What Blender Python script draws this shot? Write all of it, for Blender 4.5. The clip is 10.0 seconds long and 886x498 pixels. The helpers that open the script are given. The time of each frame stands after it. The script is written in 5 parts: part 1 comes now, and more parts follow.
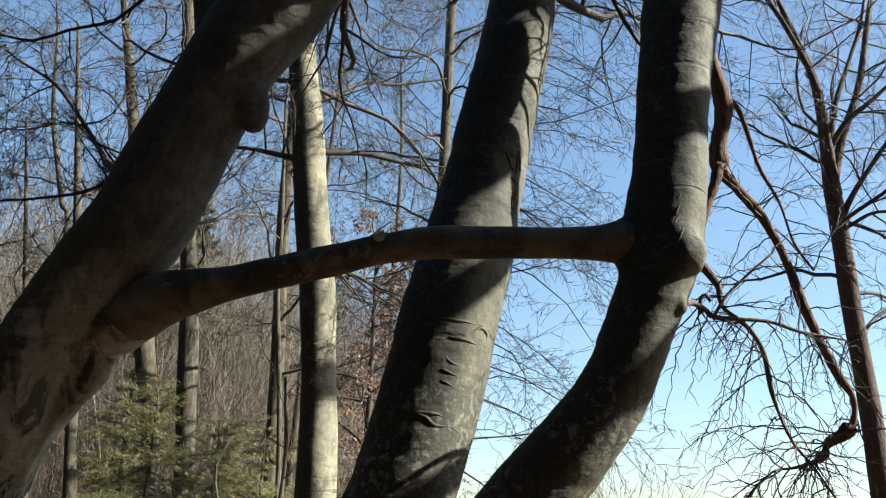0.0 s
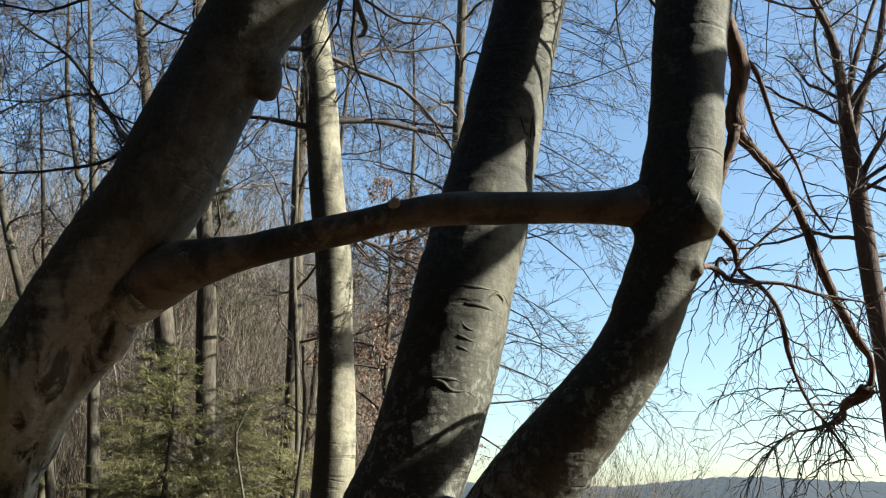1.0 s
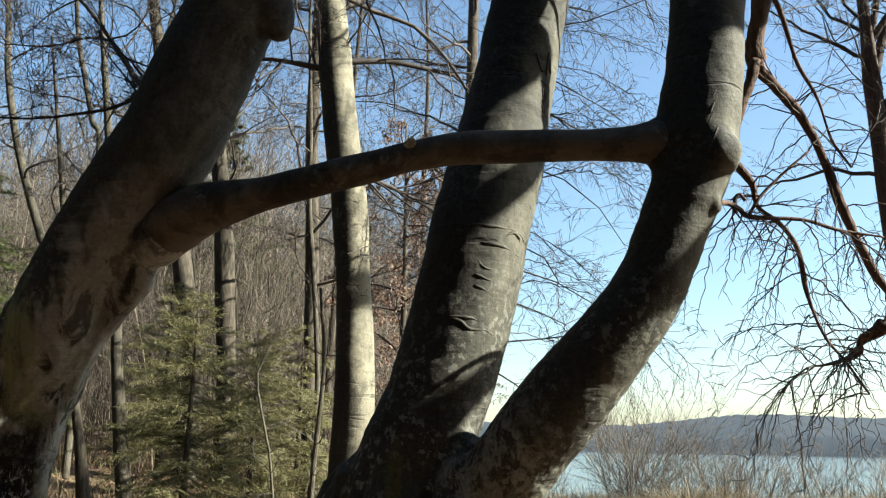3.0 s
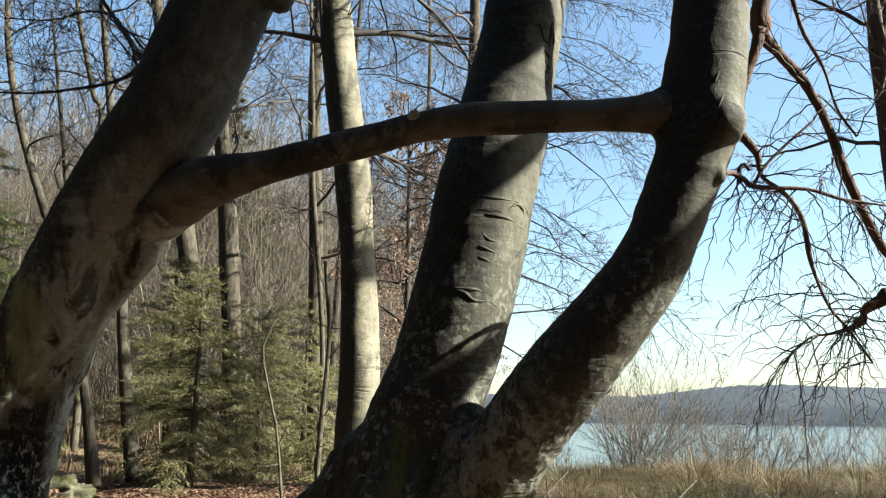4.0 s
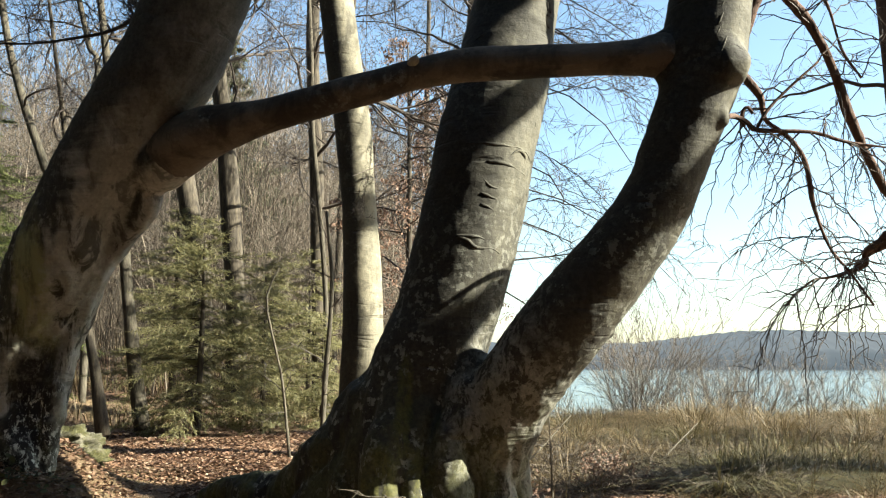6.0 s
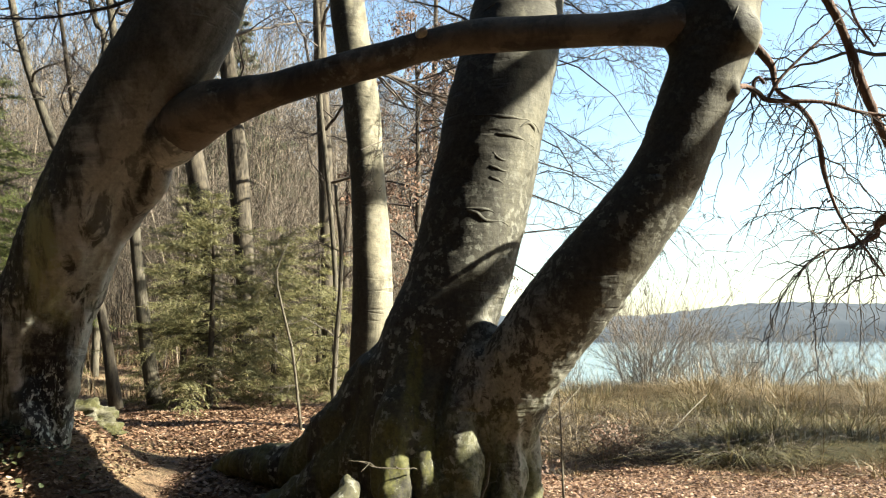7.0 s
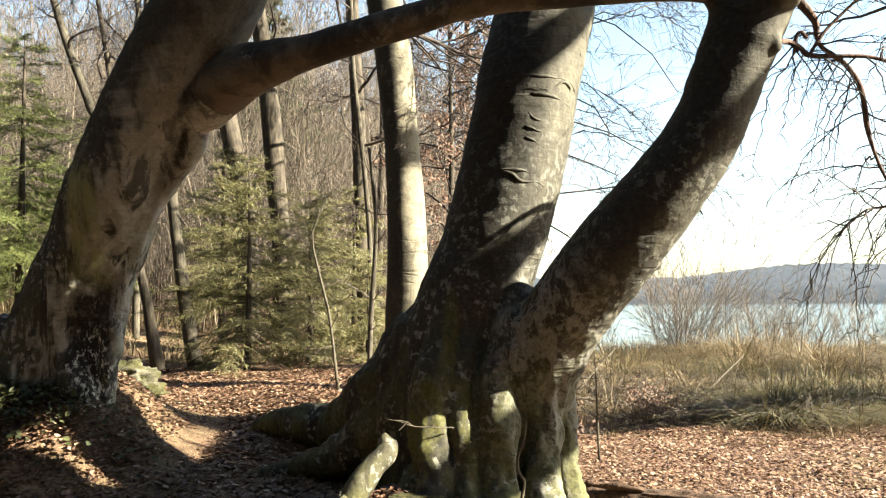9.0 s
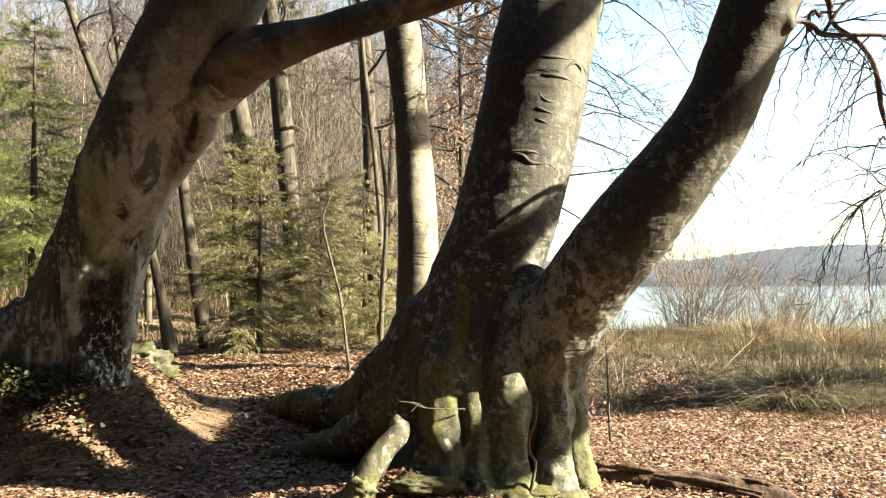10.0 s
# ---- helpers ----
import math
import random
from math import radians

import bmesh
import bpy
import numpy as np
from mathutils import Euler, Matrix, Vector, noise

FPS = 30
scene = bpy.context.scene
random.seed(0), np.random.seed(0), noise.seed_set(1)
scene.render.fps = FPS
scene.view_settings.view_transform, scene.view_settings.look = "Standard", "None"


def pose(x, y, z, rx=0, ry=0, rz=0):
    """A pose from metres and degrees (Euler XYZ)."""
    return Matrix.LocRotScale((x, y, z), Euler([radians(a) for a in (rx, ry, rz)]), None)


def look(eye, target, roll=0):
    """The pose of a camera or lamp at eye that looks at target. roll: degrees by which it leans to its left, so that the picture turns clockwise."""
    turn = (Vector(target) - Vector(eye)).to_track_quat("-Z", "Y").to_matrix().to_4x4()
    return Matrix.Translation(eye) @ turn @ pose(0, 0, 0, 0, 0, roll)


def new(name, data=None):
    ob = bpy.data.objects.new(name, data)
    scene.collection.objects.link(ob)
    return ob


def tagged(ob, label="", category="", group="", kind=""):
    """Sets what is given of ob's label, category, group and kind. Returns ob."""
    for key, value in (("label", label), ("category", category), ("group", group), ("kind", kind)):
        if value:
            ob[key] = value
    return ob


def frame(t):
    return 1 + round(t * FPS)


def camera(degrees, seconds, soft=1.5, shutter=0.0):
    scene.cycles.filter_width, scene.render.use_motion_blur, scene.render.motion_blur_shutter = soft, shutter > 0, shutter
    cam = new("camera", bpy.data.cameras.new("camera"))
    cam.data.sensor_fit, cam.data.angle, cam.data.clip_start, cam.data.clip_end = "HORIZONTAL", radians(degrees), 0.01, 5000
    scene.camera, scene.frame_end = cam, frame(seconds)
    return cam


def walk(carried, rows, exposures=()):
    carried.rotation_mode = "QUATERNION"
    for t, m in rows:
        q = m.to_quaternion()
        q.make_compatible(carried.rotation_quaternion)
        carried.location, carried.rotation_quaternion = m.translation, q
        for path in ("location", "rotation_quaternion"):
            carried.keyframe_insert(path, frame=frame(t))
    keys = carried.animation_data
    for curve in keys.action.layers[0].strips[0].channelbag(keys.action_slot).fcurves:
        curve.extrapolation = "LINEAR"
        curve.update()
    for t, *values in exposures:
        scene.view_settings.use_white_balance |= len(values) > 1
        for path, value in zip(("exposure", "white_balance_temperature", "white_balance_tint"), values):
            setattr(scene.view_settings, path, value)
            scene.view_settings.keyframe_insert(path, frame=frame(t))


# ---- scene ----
cam = camera(54.3, 10.0, soft=1.2)
EYE = 1.3
# seconds, eye's offset x y z, yaw, pitch, lean to the right
ROWS = [
    (0.0, 0.000, 0.000, 0.000, -0.00, 18.58, -1.96),
    (0.5, -0.001, -0.001, -0.008, 0.49, 17.57, -1.78),
    (1.0, -0.002, 0.000, -0.013, 0.96, 16.45, -1.56),
    (1.5, -0.003, -0.002, -0.018, 1.28, 15.43, -1.53),
    (2.0, -0.004, 0.001, -0.026, 1.56, 14.43, -1.40),
    (2.5, -0.007, 0.001, -0.031, 1.78, 13.54, -1.29),
    (4.0, -0.015, -0.004, -0.043, 2.10, 10.87, -0.78),
    (4.5, -0.016, -0.003, -0.046, 2.06, 10.02, -0.46),
    (5.0, -0.016, 0.003, -0.047, 2.04, 9.18, -0.23),
    (5.5, -0.018, 0.000, -0.052, 2.06, 8.39, -0.22),
    (7.0, -0.027, -0.003, -0.063, 2.72, 5.81, 0.11),
    (7.5, -0.030, -0.003, -0.062, 3.22, 5.06, 0.18),
    (8.0, -0.035, -0.005, -0.066, 3.79, 4.42, 0.30),
    (8.5, -0.037, -0.008, -0.067, 4.35, 3.89, 0.23),
    (9.0, -0.042, -0.007, -0.072, 4.92, 3.35, 0.28),
    (9.5, -0.046, -0.011, -0.075, 5.32, 2.80, 0.35),
    (10.0, -0.046, -0.009, -0.077, 5.60, 2.23, 0.45),
]
walk(cam, [(t, pose(x, y, EYE + z, 0, 0, yaw) @ pose(0, 0, 0, 90 + pitch) @ pose(0, 0, 0, 0, 0, -lean)) for t, x, y, z, yaw, pitch, lean in ROWS],
     exposures=[(0.0, 2.03, 6200, 3), (2.5, 2.13, 6250, 2), (4.5, 2.35, 6350, 2), (5.5, 2.48, 6500, 2), (7.5, 2.80, 6800, 3), (9.0, 3.03, 7050, 6), (10.0, 3.13, 7200, 6)])

# ---- light ----
SUN_EL, SUN_AZ = 33.0, 96.0        # degrees up, degrees clockwise from the view's y axis
world = bpy.data.worlds.new("sky")
scene.world = world
world.use_nodes = True
wn = world.node_tree
sky = wn.nodes.new("ShaderNodeTexSky")
sky.sky_type, sky.sun_disc = "NISHITA", False
sky.sun_elevation, sky.sun_rotation = radians(SUN_EL), radians(SUN_AZ)
sky.air_density, sky.dust_density, sky.ozone_density = 1.1, 0.85, 1.7
back = next(n for n in wn.nodes if n.type == "BACKGROUND")
back.inputs["Strength"].default_value = 0.054
wn.links.new(sky.outputs[0], back.inputs[0])
sun = new("sun", bpy.data.lights.new("sun", "SUN"))
sun.data.energy, sun.data.angle, sun.data.color = 5.0, radians(0.53), (1.0, 0.93, 0.82)
sun_to = Vector((math.cos(radians(SUN_EL)) * math.sin(radians(SUN_AZ)), math.cos(radians(SUN_EL)) * math.cos(radians(SUN_AZ)), math.sin(radians(SUN_EL))))
sun.matrix_world = look(sun_to * 50, (0, 0, 0))


# ---- materials ----
def material(name, rough=0.85):
    m = bpy.data.materials.new(name)
    m.use_nodes = True
    nt = m.node_tree
    bsdf = next(n for n in nt.nodes if n.type == "BSDF_PRINCIPLED")
    bsdf.inputs["Roughness"].default_value = rough
    bsdf.inputs["Specular IOR Level"].default_value = 0.3
    return m, nt, bsdf


def coords(nt, scale=(1, 1, 1)):
    tc = nt.nodes.new("ShaderNodeTexCoord")
    mp = nt.nodes.new("ShaderNodeMapping")
    mp.inputs["Scale"].default_value = scale
    nt.links.new(tc.outputs["Object"], mp.inputs["Vector"])
    return mp.outputs[0]


def grain(nt, vec, scale, detail=4.0, rough=0.6, distort=0.0):
    n = nt.nodes.new("ShaderNodeTexNoise")
    n.inputs["Scale"].default_value, n.inputs["Detail"].default_value = scale, detail
    n.inputs["Roughness"].default_value, n.inputs["Distortion"].default_value = rough, distort
    nt.links.new(vec, n.inputs["Vector"])
    return n.outputs["Fac"]


def ramp(nt, fac, stops):
    r = nt.nodes.new("ShaderNodeValToRGB")
    while len(r.color_ramp.elements) < len(stops):
        r.color_ramp.elements.new(0.5)
    for e, (at, col) in zip(r.color_ramp.elements, stops):
        e.position = at
        e.color = (*col, 1) if len(col) == 3 else (col[0],) * 3 + (1,)
    nt.links.new(fac, r.inputs[0])
    return r.outputs[0]


def mix(nt, fac, a, b, mode="MIX"):
    n = nt.nodes.new("ShaderNodeMix")
    n.data_type, n.blend_type = "RGBA", mode
    for socket, value in ((n.inputs[0], fac), (n.inputs[6], a), (n.inputs[7], b)):
        if isinstance(value, (int, float)):
            socket.default_value = value
        elif isinstance(value, tuple):
            socket.default_value = (*value, 1)
        else:
            nt.links.new(value, socket)
    return n.outputs[2]


def times(nt, a, b, op="MULTIPLY"):
    n = nt.nodes.new("ShaderNodeMath")
    n.operation = op
    for socket, value in ((n.inputs[0], a), (n.inputs[1], b)):
        if isinstance(value, (int, float)):
            socket.default_value = value
        else:
            nt.links.new(value, socket)
    return n.outputs[0]


def relief(nt, bsdf, height, strength=0.5, dist=0.01):
    b = nt.nodes.new("ShaderNodeBump")
    b.inputs["Strength"].default_value, b.inputs["Distance"].default_value = strength, dist
    nt.links.new(height, b.inputs["Height"])
    nt.links.new(b.outputs[0], bsdf.inputs["Normal"])


def height_of(nt, lo, hi):
    """0 at the height lo over the thing's foot, 1 at hi."""
    tc = nt.nodes.new("ShaderNodeTexCoord")
    sp = nt.nodes.new("ShaderNodeSeparateXYZ")
    nt.links.new(tc.outputs["Object"], sp.inputs[0])
    mr = nt.nodes.new("ShaderNodeMapRange")
    mr.inputs["From Min"].default_value, mr.inputs["From Max"].default_value = lo, hi
    nt.links.new(sp.outputs["Z"], mr.inputs["Value"])
    return mr.outputs[0]


def spot(nt, centre, size, edge=0.35):
    """1 within an uneven patch round a point of the thing, 0 outside."""
    tc = nt.nodes.new("ShaderNodeTexCoord")
    mp = nt.nodes.new("ShaderNodeMapping")
    mp.inputs["Location"].default_value = tuple(-c / s for c, s in zip(centre, size))
    mp.inputs["Scale"].default_value = tuple(1 / s for s in size)
    nt.links.new(tc.outputs["Object"], mp.inputs["Vector"])
    ln = nt.nodes.new("ShaderNodeVectorMath")
    ln.operation = "LENGTH"
    nt.links.new(mp.outputs[0], ln.inputs[0])
    uneven = times(nt, ln.outputs["Value"], times(nt, grain(nt, coords(nt), 7, 5, 0.7), 1.6), "ADD")
    return ramp(nt, times(nt, uneven, 0.4), ((0.62 - edge * 0.2, (1.0,)), (0.72, (0.0,))))


def beech_bark(name, pale, dark, spots=0.5, moss=0.0, moss_top=1.2, algae=0.0, wound=None, dirty=(0.5, 2.6), grime=0.75, shade_top=None, stripe=None, collar=None, shade_side=None, crust=None, cushions=()):
    m, nt, bsdf = material(name, 0.8)
    iso, flat, tall = coords(nt), coords(nt, (1, 1, 7)), coords(nt, (1, 1, 0.25))
    broad, fine = grain(nt, iso, 1.7, 5, 0.65), grain(nt, iso, 38, 4, 0.7)
    col = ramp(nt, broad, ((0.32, dark), (0.68, pale)))
    rings = grain(nt, flat, 3.2, 5, 0.62, 0.8)
    scar = times(nt, ramp(nt, grain(nt, flat, 1.3, 3, 0.5, 0.3), ((0.36, (0.8,)), (0.42, (0.0,)))), ramp(nt, grain(nt, iso, 4.0, 3, 0.6), ((0.45, (0.0,)), (0.55, (1.0,)))))
    col = mix(nt, scar, col, tuple(c * 0.5 for c in dark))
    col = mix(nt, ramp(nt, rings, ((0.32, (0.25,)), (0.5, (0.0,)))), col, tuple(c * 0.6 for c in dark))
    streak = grain(nt, tall, 6.0, 4, 0.6)
    col = mix(nt, ramp(nt, streak, ((0.55, (0.0,)), (0.8, (0.55,)))), col, tuple(c * 0.6 for c in dark))
    col = mix(nt, 0.4, col, ramp(nt, fine, ((0.3, (0.25,)), (0.7, (0.75,)))), "OVERLAY")
    map_patch = ramp(nt, grain(nt, iso, 3.4, 7, 0.62, 0.4), ((0.50, (0.0,)), (0.53, (0.42,))))
    col = mix(nt, map_patch, col, tuple(min(0.5, c * 1.25) for c in pale))
    dusk = ramp(nt, grain(nt, coords(nt, (1, 1, 0.45)), 2.1, 6, 0.68, 0.5), ((0.40, (grime,)), (0.50, (0.0,))))
    col = mix(nt, dusk, col, tuple(c * 0.45 for c in dark))
    if shade_side:
        # shade painted over dark algae on the side turned from the sun: side, ragged edge from lo to hi, cover
        side, lo, hi, cover = shade_side
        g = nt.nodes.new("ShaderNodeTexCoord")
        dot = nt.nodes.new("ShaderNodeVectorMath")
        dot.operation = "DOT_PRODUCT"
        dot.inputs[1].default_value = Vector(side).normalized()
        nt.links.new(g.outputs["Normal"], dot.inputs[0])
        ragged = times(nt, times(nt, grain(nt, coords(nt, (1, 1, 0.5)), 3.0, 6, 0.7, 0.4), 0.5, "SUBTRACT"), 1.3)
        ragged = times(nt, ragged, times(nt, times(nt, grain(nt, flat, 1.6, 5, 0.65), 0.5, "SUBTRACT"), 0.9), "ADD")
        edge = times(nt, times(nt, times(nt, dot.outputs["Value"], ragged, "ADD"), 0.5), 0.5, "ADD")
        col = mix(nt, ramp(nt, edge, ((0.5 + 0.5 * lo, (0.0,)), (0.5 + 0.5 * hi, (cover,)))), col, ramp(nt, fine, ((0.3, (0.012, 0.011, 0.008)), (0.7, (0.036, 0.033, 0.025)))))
    lichen = grain(nt, iso, 9.0, 6, 0.75)
    field = grain(nt, iso, 1.1, 2, 0.5)
    fac = times(nt, ramp(nt, lichen, ((0.58, (0.0,)), (0.63, (spots,)))), ramp(nt, field, ((0.4, (0.0,)), (0.55, (1.0,)))))
    col = mix(nt, fac, col, (0.235, 0.235, 0.195))
    if algae:
        lo = times(nt, 1.15, height_of(nt, *dirty), "SUBTRACT")
        film = ramp(nt, grain(nt, coords(nt, (1.6, 1.6, 0.5)), 1.5, 5, 0.65), ((0.54, (1.0,)), (0.74, (0.0,))))
        col = mix(nt, times(nt, times(nt, film, lo), algae), col, ramp(nt, fine, ((0.3, (0.014, 0.0135, 0.01)), (0.7, (0.048, 0.044, 0.031)))))
        fleck = times(nt, ramp(nt, grain(nt, iso, 22, 4, 0.6), ((0.545, (0.0,)), (0.58, (0.75,)))), ramp(nt, grain(nt, iso, 2.8, 4, 0.65), ((0.45, (0.0,)), (0.55, (1.0,)))))
        col = mix(nt, times(nt, fleck, lo), col, (0.235, 0.235, 0.195))
        crack = ramp(nt, grain(nt, coords(nt, (1, 1, 0.16)), 7.0, 6, 0.7, 0.6), ((0.41, (0.9,)), (0.475, (0.0,))))
        col = mix(nt, times(nt, crack, lo), col, (0.02, 0.018, 0.014))
    if crust:
        patches = ramp(nt, grain(nt, coords(nt, (1, 1, 0.7)), 13, 7, 0.74, 0.5), ((0.46, (0.0,)), (0.53, (0.9,))))
        col = mix(nt, times(nt, spot(nt, *crust), patches), col, ramp(nt, fine, ((0.3, (0.12, 0.117, 0.098)), (0.7, (0.235, 0.23, 0.195)))))
    if shade_top:
        # upper trunk coloured darker by height, standing in for its deeper shade
        shade_cover = ramp(nt, grain(nt, coords(nt, (1.2, 1.2, 0.6)), 1.9, 6, 0.7, 0.6), ((0.44, (0.8,)), (0.6, (0.98,))))
        col = mix(nt, times(nt, shade_cover, height_of(nt, *shade_top)), col, ramp(nt, fine, ((0.3, (0.020, 0.0183, 0.015)), (0.7, (0.058, 0.053, 0.043)))))
    if collar:
        col = mix(nt, times(nt, spot(nt, *collar), 0.9), col, ramp(nt, fine, ((0.3, (0.08, 0.064, 0.048)), (0.7, (0.20, 0.168, 0.125)))))
    if stripe:
        col = mix(nt, times(nt, spot(nt, *stripe), ramp(nt, grain(nt, coords(nt, (1, 1, 0.3)), 9, 5, 0.7), ((0.36, (0.2,)), (0.55, (0.95,))))), col, (0.21, 0.21, 0.10))
    if moss:
        lo = times(nt, 1.0, height_of(nt, 0.15, moss_top), "SUBTRACT")
        patch = grain(nt, coords(nt, (1, 1, 0.4)), 4.0, 6, 0.7)
        fac = times(nt, ramp(nt, patch, ((0.43, (0.0,)), (0.56, (1.0,)))), times(nt, lo, moss))
        col = mix(nt, fac, col, ramp(nt, fine, ((0.3, (0.035, 0.037, 0.012)), (0.7, (0.10, 0.098, 0.034)))))
    for cushion in cushions:
        clumps = ramp(nt, grain(nt, coords(nt, (1, 1, 0.5)), 11, 6, 0.72, 0.4), ((0.40, (0.0,)), (0.52, (0.92,))))
        col = mix(nt, times(nt, spot(nt, *cushion), clumps), col, ramp(nt, fine, ((0.3, (0.036, 0.038, 0.009)), (0.7, (0.102, 0.098, 0.027)))))
    if wound:
        col = mix(nt, times(nt, spot(nt, *wound), ramp(nt, grain(nt, tall, 12, 5, 0.75), ((0.36, (0.0,)), (0.44, (1.0,))))), col, (0.016, 0.014, 0.011))
        chalk = times(nt, spot(nt, (wound[0][0] + 0.03, wound[0][1], wound[0][2] - 0.2), (0.2, 0.5, 0.5)), ramp(nt, grain(nt, coords(nt, (1, 1, 0.6)), 26, 5, 0.75), ((0.54, (0.0,)), (0.58, (0.9,)))))
        col = mix(nt, chalk, col, (0.55, 0.56, 0.48))
    nt.links.new(col, bsdf.inputs["Base Color"])
    tall_h = times(nt, times(nt, times(nt, rings, 0.35), times(nt, scar, -0.8), "ADD"), times(nt, fine, 0.3), "ADD")
    relief(nt, bsdf, times(nt, tall_h, times(nt, lichen, 0.6), "ADD"), 0.65, 0.014)
    return m


def rough_bark(name, pale, dark, scale=1.0):
    m, nt, bsdf = material(name, 0.9)
    tall, iso = coords(nt, (1, 1, 0.22)), coords(nt)
    plates, broad = grain(nt, tall, 22 * scale, 5, 0.65), grain(nt, iso, 2.0, 3, 0.5)
    col = ramp(nt, plates, ((0.35, dark), (0.65, pale)))
    col = mix(nt, ramp(nt, broad, ((0.45, (0.0,)), (0.7, (0.5,)))), col, tuple(0.6 * c for c in pale))
    nt.links.new(col, bsdf.inputs["Base Color"])
    relief(nt, bsdf, plates, 0.8, 0.02)
    return m


def piecemeal(name, stops, rough=0.7, through_light=0.0, spec=0.3):
    """Many small pieces in one mesh, each of its own colour."""
    m, nt, bsdf = material(name, rough)
    bsdf.inputs["Specular IOR Level"].default_value = spec
    g = nt.nodes.new("ShaderNodeNewGeometry")
    col = ramp(nt, g.outputs["Random Per Island"], stops)
    col = mix(nt, 0.5, col, ramp(nt, grain(nt, coords(nt), 45, 3, 0.6), ((0.3, (0.2,)), (0.7, (0.75,)))), "OVERLAY")
    nt.links.new(col, bsdf.inputs["Base Color"])
    if through_light:
        tr = nt.nodes.new("ShaderNodeBsdfTranslucent")
        nt.links.new(col, tr.inputs[0])
        ms = nt.nodes.new("ShaderNodeMixShader")
        ms.inputs[0].default_value = through_light
        out = next(n for n in nt.nodes if n.type == "OUTPUT_MATERIAL")
        nt.links.new(bsdf.outputs[0], ms.inputs[1])
        nt.links.new(tr.outputs[0], ms.inputs[2])
        nt.links.new(ms.outputs[0], out.inputs[0])
    return m


BARK = beech_bark("beech_bark", (0.110, 0.102, 0.072), (0.056, 0.052, 0.038), 0.22, 0.95, 1.3, 0.95, shade_side=((-0.85, -0.15, 0.45), -0.25, 0.15, 0.96), crust=((0.50, -0.3, 0.75), (0.42, 0.9, 1.0)), cushions=(((-0.22, -0.45, 0.52), (0.13, 0.3, 0.30)), ((-0.01, -0.42, 0.52), (0.10, 0.3, 0.26)), ((-0.10, -0.33, 1.0), (0.06, 0.3, 0.42))))
BARK_LEFT = beech_bark("old_beech_bark", (0.47, 0.455, 0.382), (0.27, 0.257, 0.214), 0.6, 0.5, 2.3, 0.25, ((0.53, -0.38, 0.58), (0.20, 0.6, 0.58)), (1.3, 3.0), 0.5, (2.1, 2.8), ((0.56, -0.4, 1.50), (0.17, 0.7, 0.62)), ((1.95, -0.95, 2.46), (0.42, 0.6, 0.30)), shade_side=((-0.85, 0.0, 0.5), -0.2, 0.2, 0.96))
STUB_BARK = beech_bark("mossy_root_bark", (0.088, 0.082, 0.045), (0.046, 0.043, 0.024), 0.12, 0.7, 0.6, 0.2)
# the trunk's unlit left half is darkened in its colour
BARK_PALE = beech_bark("pale_beech_bark", (0.205, 0.187, 0.132), (0.10, 0.09, 0.064), 0.3, 0.0, shade_side=((-1, 0.1, 0.0), -0.3, 0.1, 0.9))
BRANCH = beech_bark("branch_bark", (0.125, 0.10, 0.072), (0.05, 0.040, 0.030), 0.45, 0.0)
RED_BARK = rough_bark("reddish_bark", (0.128, 0.0731, 0.0493), (0.0425, 0.0281, 0.0213), 1.5)
TRUNK = rough_bark("forest_bark", (0.090, 0.074, 0.052), (0.022, 0.0185, 0.0145))
BROWN_BARK = rough_bark("brown_bark", (0.09, 0.0594, 0.045), (0.036, 0.0261, 0.0207), 1.5)
STEM = rough_bark("pale_stem_bark", (0.105, 0.092, 0.066), (0.042, 0.036, 0.027), 2.0)
TWIG = piecemeal("twig", ((0.0, (0.026, 0.021, 0.018)), (0.6, (0.055, 0.043, 0.034)), (1.0, (0.10, 0.08, 0.062))), 0.7)
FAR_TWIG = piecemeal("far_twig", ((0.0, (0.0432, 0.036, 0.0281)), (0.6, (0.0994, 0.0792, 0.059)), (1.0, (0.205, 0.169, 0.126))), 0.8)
SHRUB_TWIG = piecemeal("shrub_twig", ((0.0, (0.0324, 0.0266, 0.0216)), (0.6, (0.0792, 0.0648, 0.0497)), (1.0, (0.151, 0.122, 0.0922))), 0.8)
LITTER = piecemeal("dry_leaf", ((0.0, (0.046, 0.024, 0.016)), (0.3, (0.108, 0.058, 0.033)), (0.62, (0.185, 0.106, 0.064)), (0.82, (0.265, 0.172, 0.112)), (1.0, (0.35, 0.258, 0.18))), 0.55, 0.15, 0.4)
RUSSET = piecemeal("russet_leaf", ((0.0, (0.075, 0.042, 0.028)), (0.6, (0.135, 0.078, 0.05)), (1.0, (0.20, 0.125, 0.085))), 0.6, 0.3)
GRASS = piecemeal("dry_grass", ((0.0, (0.0518, 0.0407, 0.0192)), (0.35, (0.104, 0.0777, 0.037)), (0.75, (0.163, 0.118, 0.0629)), (1.0, (0.296, 0.229, 0.141))), 0.6, 0.25)
OLIVE = piecemeal("olive_grass", ((0.0, (0.037, 0.037, 0.0133)), (0.5, (0.0814, 0.074, 0.0281)), (1.0, (0.178, 0.148, 0.0666))), 0.6, 0.25)
OLIVE_DARK = piecemeal("dark_olive_grass", ((0.0, (0.034, 0.034, 0.0135)), (0.6, (0.082, 0.072, 0.029)), (1.0, (0.17, 0.14, 0.062))), 0.6, 0.2)
NEEDLE = piecemeal("spruce_needle", ((0.0, (0.088, 0.088, 0.036)), (0.5, (0.165, 0.155, 0.064)), (1.0, (0.27, 0.245, 0.115))), 0.5, 0.4)
